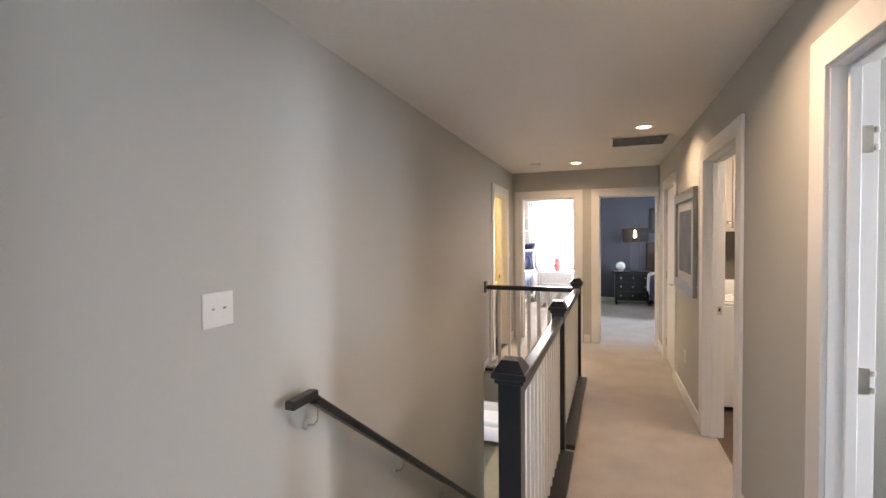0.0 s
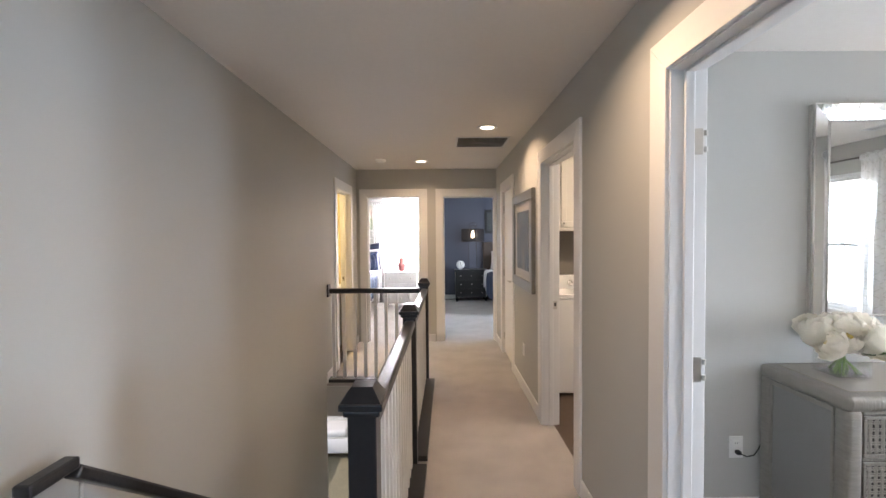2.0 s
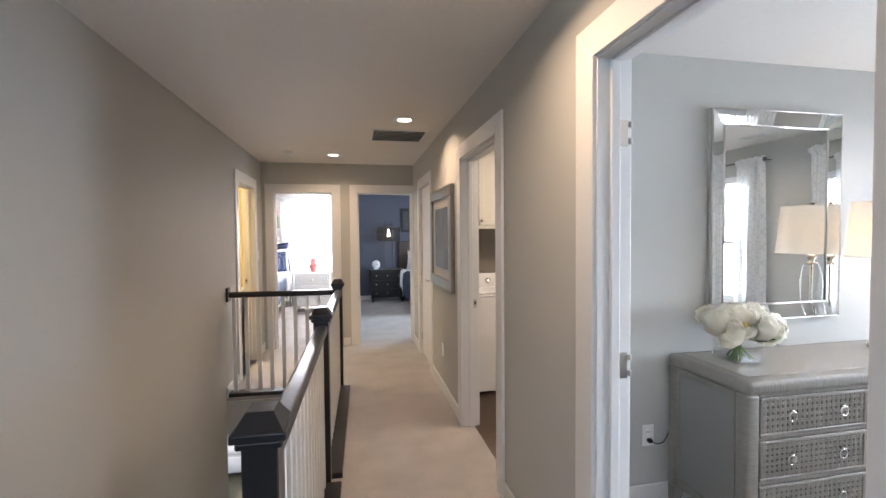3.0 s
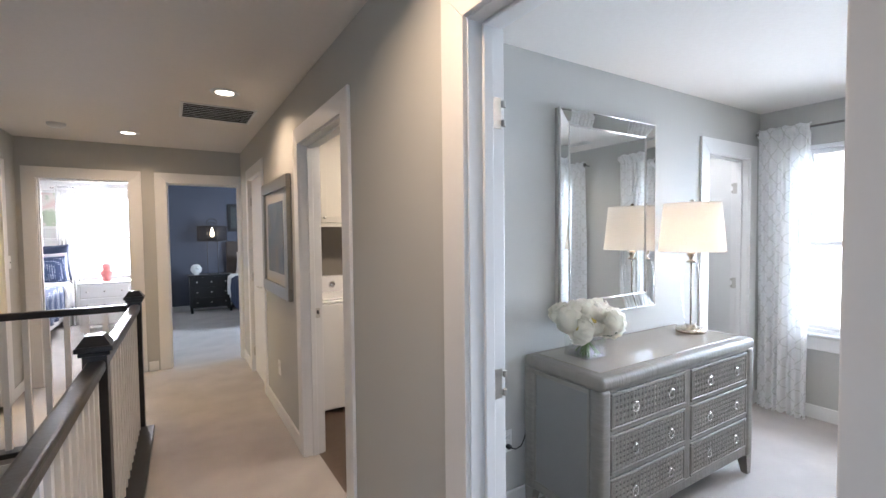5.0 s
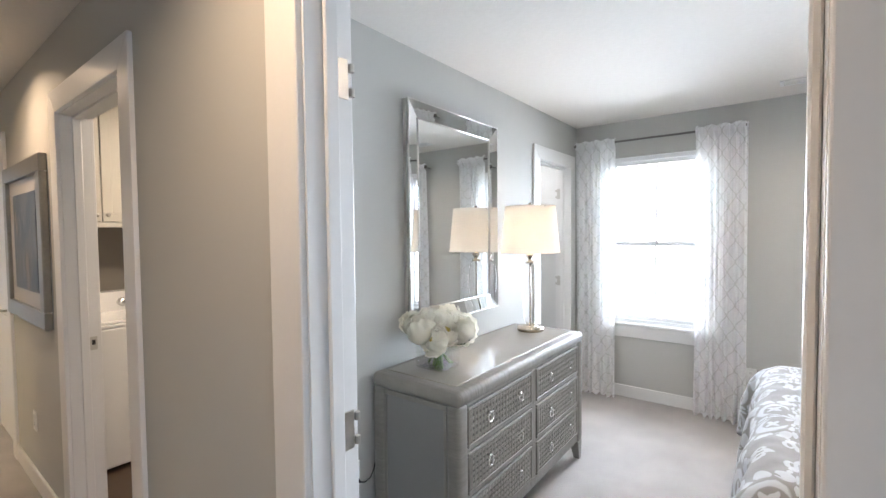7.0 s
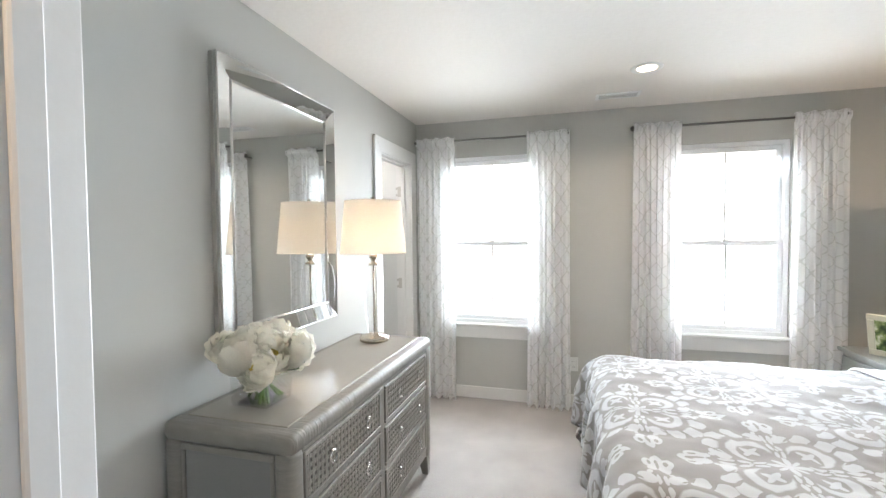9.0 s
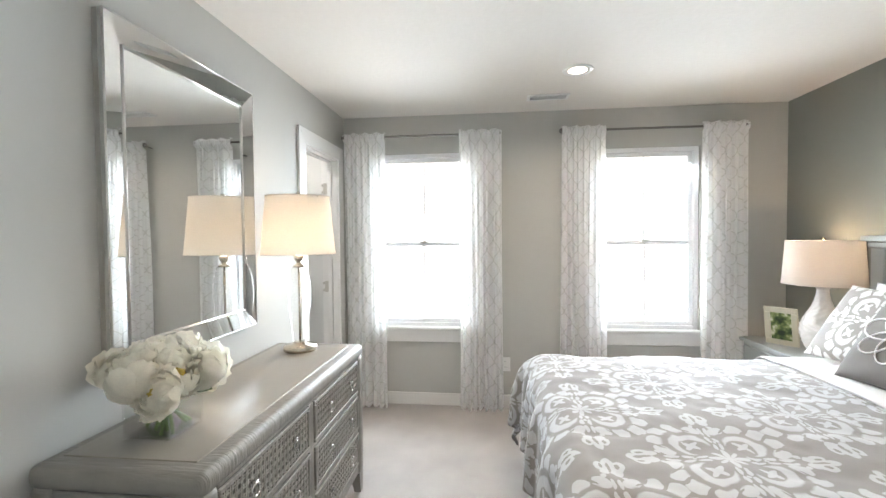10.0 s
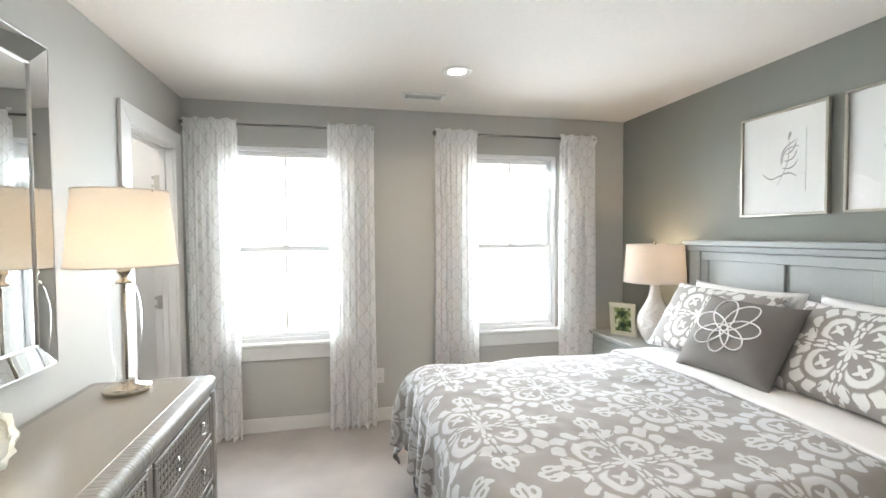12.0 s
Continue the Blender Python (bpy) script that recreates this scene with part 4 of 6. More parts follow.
part("mirror_glass", block((-mw + mb, -0.0245, -mh + mb), (mw - mb, -0.0205, mh - mb)), MIRROR, mirror, "bevelled mirror glass")


def bevel_panel(a0, a1, b0, b1):
    """One mitred mirrored strip that slopes from the raised outer edge down to the glass."""
    bm = bmesh.new()
    o = [Vector((x, -0.040, z)) for x, z in (a0, a1)]
    i = [Vector((x, -0.026, z)) for x, z in (b0, b1)]
    back = [Vector((v.x, -0.0202, v.z)) for v in (*o, *i)]
    vs = [bm.verts.new(v) for v in (o[0], o[1], i[1], i[0])]
    bs = [bm.verts.new(v) for v in (back[0], back[1], back[3], back[2])]
    bm.faces.new(vs)
    bm.faces.new(bs[::-1])
    for k in range(4):
        bm.faces.new((vs[k], bs[k], bs[(k + 1) % 4], vs[(k + 1) % 4]))
    bmesh.ops.recalc_face_normals(bm, faces=bm.faces)
    return bm


outer = ((-mw, -mh), (mw, -mh), (mw, mh), (-mw, mh))
inner = ((-mw + mb, -mh + mb), (mw - mb, -mh + mb), (mw - mb, mh - mb), (-mw + mb, mh - mb))
for k in range(4):
    part("frame_panel", bevel_panel(outer[k], outer[(k + 1) % 4], inner[k], inner[(k + 1) % 4]), MIRROR, mirror, "sloping mirrored frame panel")
    a, b = inner[k], inner[(k + 1) % 4]
    part("bead", tube([(a[0], -0.027, a[1]), (b[0], -0.027, b[1])], 0.0045, 8), SILVER_EDGE, mirror, "thin silver bead", True)
    a, b = outer[k], outer[(k + 1) % 4]
    part("edge_bead", tube([(a[0], -0.0385, a[1]), (b[0], -0.0385, b[1])], 0.0035, 8), SILVER_EDGE, mirror, "", True)


def outlet(name, at, turn, label, category="outlet"):
    o = thing(name, at, label, category, turn=turn)
    part("cover_plate", block((-0.036, 0, -0.058), (0.036, 0.006, 0.058), 0.002), PLASTIC, o)
    return o


def socket_faces(o):
    for z in (-0.021, 0.021):
        s = part("socket", block((-0.017, 0.006, z - 0.015), (0.017, 0.0078, z + 0.015), 0.003), PLASTIC, o)
        for x in (-0.006, 0.006):
            # Black chips paint the dark inside of the slots; nothing is cut.
            part("slot", block((x - 0.001, 0.0078, z - 0.004), (x + 0.001, 0.0082, z + 0.005)), BLACK, s)
    return o


plugged = socket_faces(outlet("wall_outlet", (1.638, NY, 0.375), 180, "white wall outlet beside the dresser"))
cord = thing("lamp_cord", (1.638, NY - 0.008, 0.354), "black lamp cord plugged into the wall outlet", "cord")
part("plug", block((-0.012, -0.028, -0.010), (0.012, 0, 0.010), 0.004), BLACK, cord)
part("cable", tube([(0.0, -0.026, 0.0), (0.03, -0.034, -0.012), (0.07, -0.030, -0.008), (0.10, -0.022, 0.02), (0.125, -0.012, 0.06), (0.14, -0.004, 0.10)], 0.003, 8), BLACK, cord, "", True)
socket_faces(outlet("wall_outlet", (WX, 1.535, 0.36), 90, "white wall outlet below the window"))

# ---- curtains ----


def curtain(y0, y1, seed, mat=SHEER, at_x=4.296, z_top=2.285, z_bot=0.012, label="sheer white curtain panel with grey trellis print"):
    """A gathered voile panel: folds that widen and wander towards the hem, a ruffled heading above the rod."""
    rnd = random.Random(seed)
    bm = bmesh.new()
    uv = bm.loops.layers.uv.new("uv")
    nu, nv = 110, 40
    waves = [(rnd.uniform(6.5, 8.5), rnd.uniform(0, 6), 0.020), (rnd.uniform(11, 14), rnd.uniform(0, 6), 0.010), (rnd.uniform(2, 4), rnd.uniform(0, 6), 0.012)]
    mid, half = (y0 + y1) / 2, (y1 - y0) / 2
    grid, tex = [], []
    full = (y1 - y0) * 1.7
    falls = [0.0, 0.005, 0.009, 0.013, 0.017, 0.021, 0.026, 0.034] + [0.05 + 0.95 * k / (nv - 8) for k in range(nv - 7)]
    for v in falls:
        z = z_top + (z_bot - z_top) * v
        row, trow = [], []
        pinch = min(1.0, 0.35 + 1.6 * max(0.0, v - 0.02))
        for i in range(nu + 1):
            u = i / nu
            d = 0.0
            for f, ph, amp in waves:
                d += amp * math.sin(f * 2 * math.pi * u + ph + 0.7 * math.sin(2.3 * v + ph) * v)
            fine = (0.006 * math.sin(34 * math.pi * u + seed) + 0.004 * math.sin(61 * u + 2 * seed)) * max(0.0, 1 - v * 7)
            y = mid + (u * 2 - 1) * half * (1.0 + 0.05 * math.sin(2.6 * v + seed) * v) + 0.010 * v * math.sin(9 * u + seed)
            x = at_x + d * pinch + fine
            if 0.006 < v < 0.030:
                x = at_x - 0.030 + fine * 0.8 + (x - at_x) * 0.12
            hem = 0.010 * math.sin(waves[0][0] * 2 * math.pi * u + waves[0][1] + 1) * (v > 0.97) + 0.006 * math.sin(23 * u + seed) * (v < 0.006)
            row.append(bm.verts.new((x, y, z + hem)))
            trow.append((u * full, z))
        grid.append(row)
        tex.append(trow)
    for j in range(nv):
        for i in range(nu):
            f = bm.faces.new((grid[j][i], grid[j][i + 1], grid[j + 1][i + 1], grid[j + 1][i]))
            for lp, (a, b) in zip(f.loops, ((j, i), (j, i + 1), (j + 1, i + 1), (j + 1, i))):
                lp[uv].uv = tex[a][b]
    return lone("curtain", bm, mat, label, "curtain", group="bedroom window curtains", smooth=True)


for k, (a, b) in enumerate(((2.515, 2.865), (1.565, 1.905), (0.765, 1.095), (-0.275, 0.055))):
    curtain(a, b, k + 3)
for a, b in ((1.574, 2.872), (-0.264, 1.109)):
    rod = thing("curtain_rod", (4.285, 0, 2.248), "slim brushed nickel curtain rod with ball ends", "curtain rod", "bedroom curtain rods")
    part("pole", tube([(0, a + 0.01, 0), (0, b - 0.01, 0)], 0.009, 12), PEWTER, rod, "", True)
    for y, s in ((a, -1), (b, 1)):
        fin = lathe([(0.0, -0.018), (0.010, -0.016), (0.010, -0.010), (0.019, -0.004), (0.021, 0.006), (0.014, 0.018), (0.0, 0.022)], 16)
        fin.transform(Matrix.Translation((0, y - s * 0.012, 0)) @ Matrix.Rotation(-s * math.pi / 2, 4, "X"))
        part("finial", fin, PEWTER, rod, "", True)
        part("bracket", tube([(0, y - s * 0.035, 0), (0.04, y - s * 0.035, -0.004), (WX - 4.285, y - s * 0.035, -0.004)], 0.006, 8), PEWTER, rod, "", True)

# ---- ceiling fittings ----


def downlight(x, y):
    t = thing("recessed_light", (x, y, TOP), "round recessed ceiling light, lit", "ceiling light", "recessed ceiling lights")
    part("trim_ring", lathe([(0.055, -0.003), (0.062, -0.006), (0.088, -0.006), (0.092, -0.001), (0.092, 0.0)], 40), PLASTIC, t, "white trim ring", True)
    part("lens", lathe([(0.0, -0.004), (0.056, -0.004), (0.056, -0.001), (0.0, -0.001)], 32), LENS, t, "glowing lens")


# The last fitting is added for the assumed, unseen closet lamp.
for x, y in (*HALL_LIGHTS, *BED_LIGHTS, (3.75, 3.33)):
    downlight(x, y)


def ceiling_vent(x0, x1, y0, y1, along, label, slats):
    t = thing("ceiling_vent", ((x0 + x1) / 2, (y0 + y1) / 2, TOP), label, "vent")
    a, b = (x1 - x0) / 2, (y1 - y0) / 2
    k = 0.022
    # Near-black sheet paints the shade of the duct; no opening is cut.
    part("backing", block((-a + k, -b + k, -0.003), (a - k, b - k, -0.001)), VENT_DARK, t, "dark sheet in place of the shaded duct")
    for lo, hi in (((-a, -b), (a, -b + k)), ((-a, b - k), (a, b)), ((-a, -b + k), (-a + k, b - k)), ((a - k, -b + k), (a, b - k))):
        part("frame", block((*lo, -0.008), (*hi, -0.0005), 0.002), PLASTIC, t)
    for i in range(slats):
        if along == "x":
            c = -b + k + (2 * b - 2 * k) * (i + 0.5) / slats
            bm = block((-a + k, -0.0085, -0.0012), (a - k, 0.0085, 0.0012))
            bm.transform(Matrix.Translation((0, c, -0.010)) @ Matrix.Rotation(radians(12), 4, "X"))
        else:
            c = -a + k + (2 * a - 2 * k) * (i + 0.5) / slats
            bm = block((-0.003, -b + k, -0.001), (0.003, b - k, 0.001))
            bm.transform(Matrix.Translation((c, 0, -0.007)) @ Matrix.Rotation(radians(-38), 4, "Y"))
        part("slat", bm, PLASTIC, t)


ceiling_vent(0.245, 0.765, 4.82, 5.30, "x", "white louvred return air grille in the ceiling", 8)
ceiling_vent(3.96, 4.09, 1.085, 1.385, "y", "small white ceiling supply register", 6)

# ---- bed ----
BX, BEDW, HEADY, FOOTY, BTOP = 2.655, 1.60, -0.50, 1.46, 0.72
bed = thing("bed", (BX, HEADY, 0), "queen bed with sage grey panelled headboard", "bed")
hw = 0.905
hy = -0.055
part("headboard_cap", block((-hw, hy - 0.04, 1.380), (hw, hy + 0.055, 1.412), 0.006, 2), SAGE, bed, "moulded top of the headboard")
part("headboard_cove", block((-hw + 0.025, hy - 0.025, 1.342), (hw - 0.025, hy + 0.035, 1.3795), 0.008, 2), SAGE, bed)
for sx in (-1, 1):
    x = sx * (hw - 0.075)
    part("headboard_post", block((x - 0.045, hy - 0.03, 0.0), (x + 0.045, hy + 0.02, 1.3415), 0.004), SAGE, bed)
part("headboard_panel", block((-hw + 0.121, hy - 0.02, 0.30), (hw - 0.121, hy - 0.002, 1.3413)), SAGE, bed)
part("headboard_rail", block((-hw + 0.1215, hy - 0.0015, 1.285), (hw - 0.1215, hy + 0.014, 1.341), 0.004), SAGE, bed)
for x in (-hw + 0.15, -0.235, 0.235, hw - 0.15):
    part("headboard_stile", block((x - 0.030, hy - 0.0018, 0.45), (x + 0.030, hy + 0.0135, 1.2845), 0.004), SAGE, bed)
part("box_spring", block((-BEDW / 2 + 0.05, 0.02, 0.14), (BEDW / 2 - 0.05, FOOTY - HEADY - 0.05, 0.40), 0.02, 2), SHEET, bed)
part("mattress", block((-BEDW / 2 + 0.03, 0.02, 0.402), (BEDW / 2 - 0.03, FOOTY - HEADY - 0.03, BTOP - 0.03), 0.05, 4), SHEET, bed, "white mattress", True)


def pleated(points, z0, z1, out, folds):
    """A cloth valance that follows a line of floor points, with shallow folds."""
    bm = bmesh.new()
    rows = []
    for p, q in zip(points, points[1:]):
        p, q = Vector(p), Vector(q)
        n = max(2, int((q - p).length / 0.02))
        side = Vector((q.y - p.y, p.x - q.x)).normalized()
        for i in range(n):
            c = p.lerp(q, i / n)
            k = math.sin((c.x + c.y) * folds) * 0.006
            rows.append([bm.verts.new((c.x + side.x * (k + o), c.y + side.y * (k + o), z)) for z, o in ((z1, 0.0), ((z0 + z1) / 2, out / 2), (z0, out))])
    for a, b in zip(rows, rows[1:]):
        for k in range(2):
            bm.faces.new((a[k], b[k], b[k + 1], a[k + 1]))
    return bm


fy = FOOTY - HEADY
part("bed_skirt", pleated([(BEDW / 2 - 0.02, 0.05), (BEDW / 2 - 0.02, fy - 0.02), (-BEDW / 2 + 0.02, fy - 0.02), (-BEDW / 2 + 0.02, 0.05)], 0.01, 0.40, -0.02, 60), SKIRT, bed, "grey fabric bed skirt", True)


def cover(name, mat, y0, foot, hang_x, hang_y, top, label, lift=0.0, wrinkle=1.0, taper=0.0):
    """Bedding laid over the mattress: flat on top, rounded over the edges, hanging with loose folds and a pointed corner."""
    bm = bmesh.new()
    uv = bm.loops.layers.uv.new("uv")
    half = BEDW / 2 + 0.012
    step = 0.022
    xs = np.arange(-half - hang_x, half + hang_x + step, step)
    ys = np.arange(y0, foot + hang_y + step, step) if hang_y else np.arange(y0, foot + step, step)
    R = 0.125

    def over(d):
        """How far out and down a point lies that is d past the edge, along the cloth."""
        if d <= 0:
            return 0.0, 0.0
        arc = R * math.pi / 2
        if d < arc:
            a = d / R
            return R * math.sin(a), R * (1 - math.cos(a))
        return R + (d - arc) * 0.07, R + (d - arc)
    grid = []
    for y in ys:
        row = []
        for x in xs:
            dx = max(0.0, abs(x) - (half - R))
            dy = max(0.0, y - (foot - R)) if hang_y else 0.0
            d = math.hypot(dx, dy)
            o, drop = over(d)
            ux, uy = (dx / d, dy / d) if d > 1e-6 else (0.0, 0.0)
            cx = math.copysign(min(abs(x), half - R), x)
            cy = min(y, foot - R) if hang_y else y
            hang = min(1.0, max(0.0, (d - 0.06) / 0.25))
            along = (y if dx > dy else x)
            fold = hang * (0.020 * math.sin(along * 17 + 1.3) + 0.012 * math.sin(along * 31 + 0.4) + 0.008 * math.sin(along * 53))
            n1 = noise.noise((x * 3.1, y * 3.1, 1.7)) * 0.012 + noise.noise((x * 8, y * 8, 4.2)) * 0.005
            n2 = -0.006 * max(0.0, 1 - 7 * abs(noise.noise((x * 5 + y * 3.5, y * 4.4 - x * 2, 8.0)))) + noise.noise((x * 22 + y * 6, y * 9, 8.0)) * 0.003
            crown = 0.028 * (1 - min(1.0, (abs(x) / half) ** 2)) * (1 - hang)
            z = top + lift + crown - drop + (n1 + n2) * wrinkle * (1 - 0.5 * hang)
            z = max(z, 0.03)
            corner = 0.07 * hang * min(1.0, 4.0 * ux * uy)
            side = math.copysign(1.0, x)
            o += corner
            row.append(bm.verts.new((BX + cx + side * ux * (o + fold), HEADY + cy + uy * (o + fold), z)))
        grid.append(row)
    for j in range(len(ys) - 1):
        for i in range(len(xs) - 1):
            f = bm.faces.new((grid[j][i], grid[j][i + 1], grid[j + 1][i + 1], grid[j + 1][i]))
            for lp, (a, b) in zip(f.loops, ((j, i), (j, i + 1), (j + 1, i + 1), (j + 1, i))):
                lp[uv].uv = (xs[b], ys[a])
    bmesh.ops.recalc_face_normals(bm, faces=bm.faces)
    ob = lone(name, bm, mat, label, "bedding", smooth=True)
    s = ob.modifiers.new("thickness", "SOLIDIFY")
    s.thickness, s.offset = 0.012, -1
    return ob


cover("comforter", COMFORTER, 0.545, fy, 0.34, 0.35, BTOP, "grey and white damask comforter spread over the bed")
cover("folded_sheet", SHEET, 0.05, 0.64, 0.30, 0, BTOP, "white sheet folded back over the comforter", 0.016, 0.5)


def pillow_mesh(w, h, depth, pinch=0.10, seed=0):
    """A stuffed pillow: full in the middle, thin at the seam, corners drawn out."""
    bm = bmesh.new()
    uv = bm.loops.layers.uv.new("uv")
    n = 26
    sides = []
    for s in (1, -1):
        grid = []
        for j in range(n + 1):
            row = []
            for i in range(n + 1):
                u, v = i / n * 2 - 1, j / n * 2 - 1
                bow = 1 - pinch * (1 - u * u) * abs(v) ** 3 * 0.0
                x = u * w / 2 * (1 - pinch * (1 - v * v) * 0.0 - 0.06 * (1 - abs(v) ** 2) * abs(u) ** 4)
                z = v * h / 2 * (1 - 0.09 * (1 - abs(u) ** 2) * abs(v) ** 4)
                t = max(0.0, (1 - abs(u) ** 2.6) * (1 - abs(v) ** 2.6)) ** 0.55
                wr = noise.noise((u * 2.4 + seed, v * 2.4, s * 3.0)) * 0.10
                row.append(bm.verts.new((x, s * depth / 2 * t * (1 + wr), z)))
            grid.append(row)
        for j in range(n):
            for i in range(n):
                q = (grid[j][i], grid[j][i + 1], grid[j + 1][i + 1], grid[j + 1][i])
                f = bm.faces.new(q if s < 0 else q[::-1])
                for lp in f.loops:
                    lp[uv].uv = (lp.vert.co.x, lp.vert.co.z)
    bmesh.ops.remove_doubles(bm, verts=bm.verts, dist=1e-5)
    bmesh.ops.recalc_face_normals(bm, faces=bm.faces)
    return bm


def pillow(name, at, size, lean, turn, mat, label, seed=0, roll=0):
    p = lone(name, pillow_mesh(*size, seed=seed), mat, label, "pillow", smooth=True)
    p.matrix_basis = pose(*at, 0, 0, turn) @ pose(0, 0, 0, lean, 0, 0) @ pose(0, 0, 0, 0, roll, 0)
    return p


PZ = BTOP + 0.030
pillow("white_pillow", (3.02, -0.385, PZ + 0.19), (0.70, 0.46, 0.15), 20, 2, SHEET, "white cotton sleeping pillow against the headboard", 1)
pillow("white_pillow", (2.27, -0.385, PZ + 0.19), (0.70, 0.46, 0.15), 20, -2, SHEET, "white cotton sleeping pillow against the headboard", 2)
pillow("damask_sham", (3.03, -0.235, PZ + 0.20), (0.72, 0.46, 0.17), 34, 3, SHAM, "grey and white damask pillow sham", 3)
pillow("damask_sham", (2.25, -0.225, PZ + 0.195), (0.74, 0.47, 0.17), 36, -2, SHAM, "grey and white damask pillow sham", 4)
grey = pillow("throw_pillow", (2.735, -0.10, PZ + 0.185), (0.53, 0.44, 0.17), 34, 2, GREY_LINEN, "charcoal linen throw pillow with white looped cord", 5)
# white cord laid in loops on the throw pillow's face
pts = []
for k in range(420):
    a = 2 * math.pi * k / 420
    long = 1 + 0.16 * math.sin(2 * a + 0.8)
    u = (0.064 * math.cos(2 * a + 0.4) + 0.078 * math.cos(5 * a)) * 1.26 * long + 0.012
    v = (0.064 * math.sin(2 * a + 0.4) - 0.078 * math.sin(5 * a)) * 1.06 * long + 0.012
    uu, vv = u / 0.265, v / 0.22
    t = max(0.0, (1 - abs(uu) ** 2.6) * (1 - abs(vv) ** 2.6)) ** 0.55
    wr = noise.noise((uu * 2.4 + 5, vv * 2.4, 3.0)) * 0.10
    pts.append((u, 0.085 * t * (1 + wr) + 0.002, v))
part("cord", tube(pts, 0.0036, 8, True), SHEET, grey, "white corded loop embroidery", True)

# ---- nightstand ----
stand = thing("nightstand", (3.985, -0.415, 0), "sage grey painted wooden nightstand beside the bed", "nightstand")
part("top", block((-0.31, -0.19, 0.625), (0.31, 0.19, 0.652), 0.005, 2), SAGE, stand)
part("body", block((-0.285, -0.17, 0.10), (0.285, 0.165, 0.6245), 0.003), SAGE, stand)
for z0, z1 in ((0.14, 0.36), (0.38, 0.60)):
    f = part("drawer_front", block((-0.265, 0.1652, z0), (0.265, 0.180, z1), 0.004), SAGE, stand)
    part("knob", lathe([(0.0, 0), (0.006, 0.001), (0.006, 0.010), (0.015, 0.016), (0.012, 0.024), (0.0, 0.026)], 14), STEEL, f, "nickel knob", True).matrix_basis = pose(0, 0.180, (z0 + z1) / 2, -90)
for sx in (-1, 1):
    for sy in (-1, 1):
        part("leg", block((sx * 0.26 - 0.022, sy * 0.145 - 0.018, 0), (sx * 0.26 + 0.022, sy * 0.145 + 0.018, 0.0995), 0.003), SAGE, stand)

bl = thing("bedside_lamp", (3.77, -0.45, 0.652), "white textured ceramic lamp with oatmeal drum shade", "lamp")
prof = [(0.0, 0), (0.058, 0), (0.064, 0.008), (0.090, 0.050), (0.112, 0.105), (0.118, 0.150), (0.112, 0.195), (0.092, 0.245), (0.064, 0.295), (0.044, 0.345), (0.034, 0.395), (0.033, 0.420), (0.040, 0.434), (0.040, 0.440), (0.0, 0.441)]
fine = []
for (r0, z0), (r1, z1) in zip(prof, prof[1:]):
    fine += [(r0 + (r1 - r0) * k / 6, z0 + (z1 - z0) * k / 6) for k in range(6)]
body = lathe(fine + [prof[-1]], 96)
for v in body.verts:
    r = math.hypot(v.co.x, v.co.y)
    if r > 0.04 and 0.02 < v.co.z < 0.40:
        a = math.atan2(v.co.y, v.co.x)
        k = 1 + 0.034 * math.sin(a * 10 + 5 * math.sin(v.co.z * 34)) * math.sin(v.co.z * 90)
        v.co.x, v.co.y = v.co.x * k, v.co.y * k
part("ceramic_body", body, CERAMIC, bl, "white relief-patterned ceramic body", True)
sh = bmesh.new()
n = 48
rings = [[sh.verts.new((r * math.cos(2 * math.pi * k / n), r * math.sin(2 * math.pi * k / n), z)) for k in range(n)] for r, z in ((0.214, 0.452), (0.210, 0.52), (0.205, 0.59), (0.200, 0.66), (0.196, 0.730))]
for a, b in zip(rings, rings[1:]):
    for k in range(n):
        sh.faces.new((a[k], a[(k + 1) % n], b[(k + 1) % n], b[k]))
s = part("shade", sh, SHADE_B, bl, "oatmeal linen drum shade, lit", True)
for r, z in ((0.2145, 0.453), (0.1965, 0.729)):
    part("shade_trim", tube([(r * math.cos(2 * math.pi * k / n), r * math.sin(2 * math.pi * k / n), z) for k in range(n)], 0.003, 6, True), SHADE_B, s, "", True)
part("stem", tube([(0, 0, 0.44), (0, 0, 0.735)], 0.005, 8), BRUSHED, bl, "", True)
part("finial", lathe([(0.0, 0.735), (0.008, 0.737), (0.010, 0.746), (0.0, 0.754)], 12), BRUSHED, bl, "", True)
for k in range(3):
    a = 2 * math.pi * k / 3
    part("spider_arm", tube([(0, 0, 0.725), (0.197 * math.cos(a), 0.197 * math.sin(a), 0.725)], 0.002, 6), BRUSHED, bl)
part("bulb", lathe([(0.0, 0.53), (0.012, 0.535), (0.028, 0.565), (0.030, 0.585), (0.020, 0.61), (0.0, 0.62)], 16), BULB, bl, "lit bulb", True)

photo = thing("photo_frame", (4.02, -0.37, 0.652), "cream wooden photo frame with a green garden picture", "photo frame", turn=217)
fm = pose(0, 0, 0, 10, 0, 0)


def leaning(bm):
    bm.transform(fm)
    return bm


for lo, hi in (((-0.10, -0.010, 0), (0.10, 0.010, 0.038)), ((-0.10, -0.010, 0.232), (0.10, 0.010, 0.270)), ((-0.10, -0.010, 0.0382), (-0.062, 0.010, 0.2318)), ((0.062, -0.010, 0.0382), (0.10, 0.010, 0.2318))):
    part("frame_bar", leaning(block(lo, hi, 0.004, 2)), CREAM_FRAME, photo)
part("picture", leaning(block((-0.062, -0.004, 0.038), (0.062, -0.001, 0.232))), PHOTO, photo, "green garden photograph")
part("easel_back", leaning(block((-0.03, 0.011, 0.0), (0.03, 0.014, 0.16))), CREAM_FRAME, photo)

# ---- pictures over the bed ----


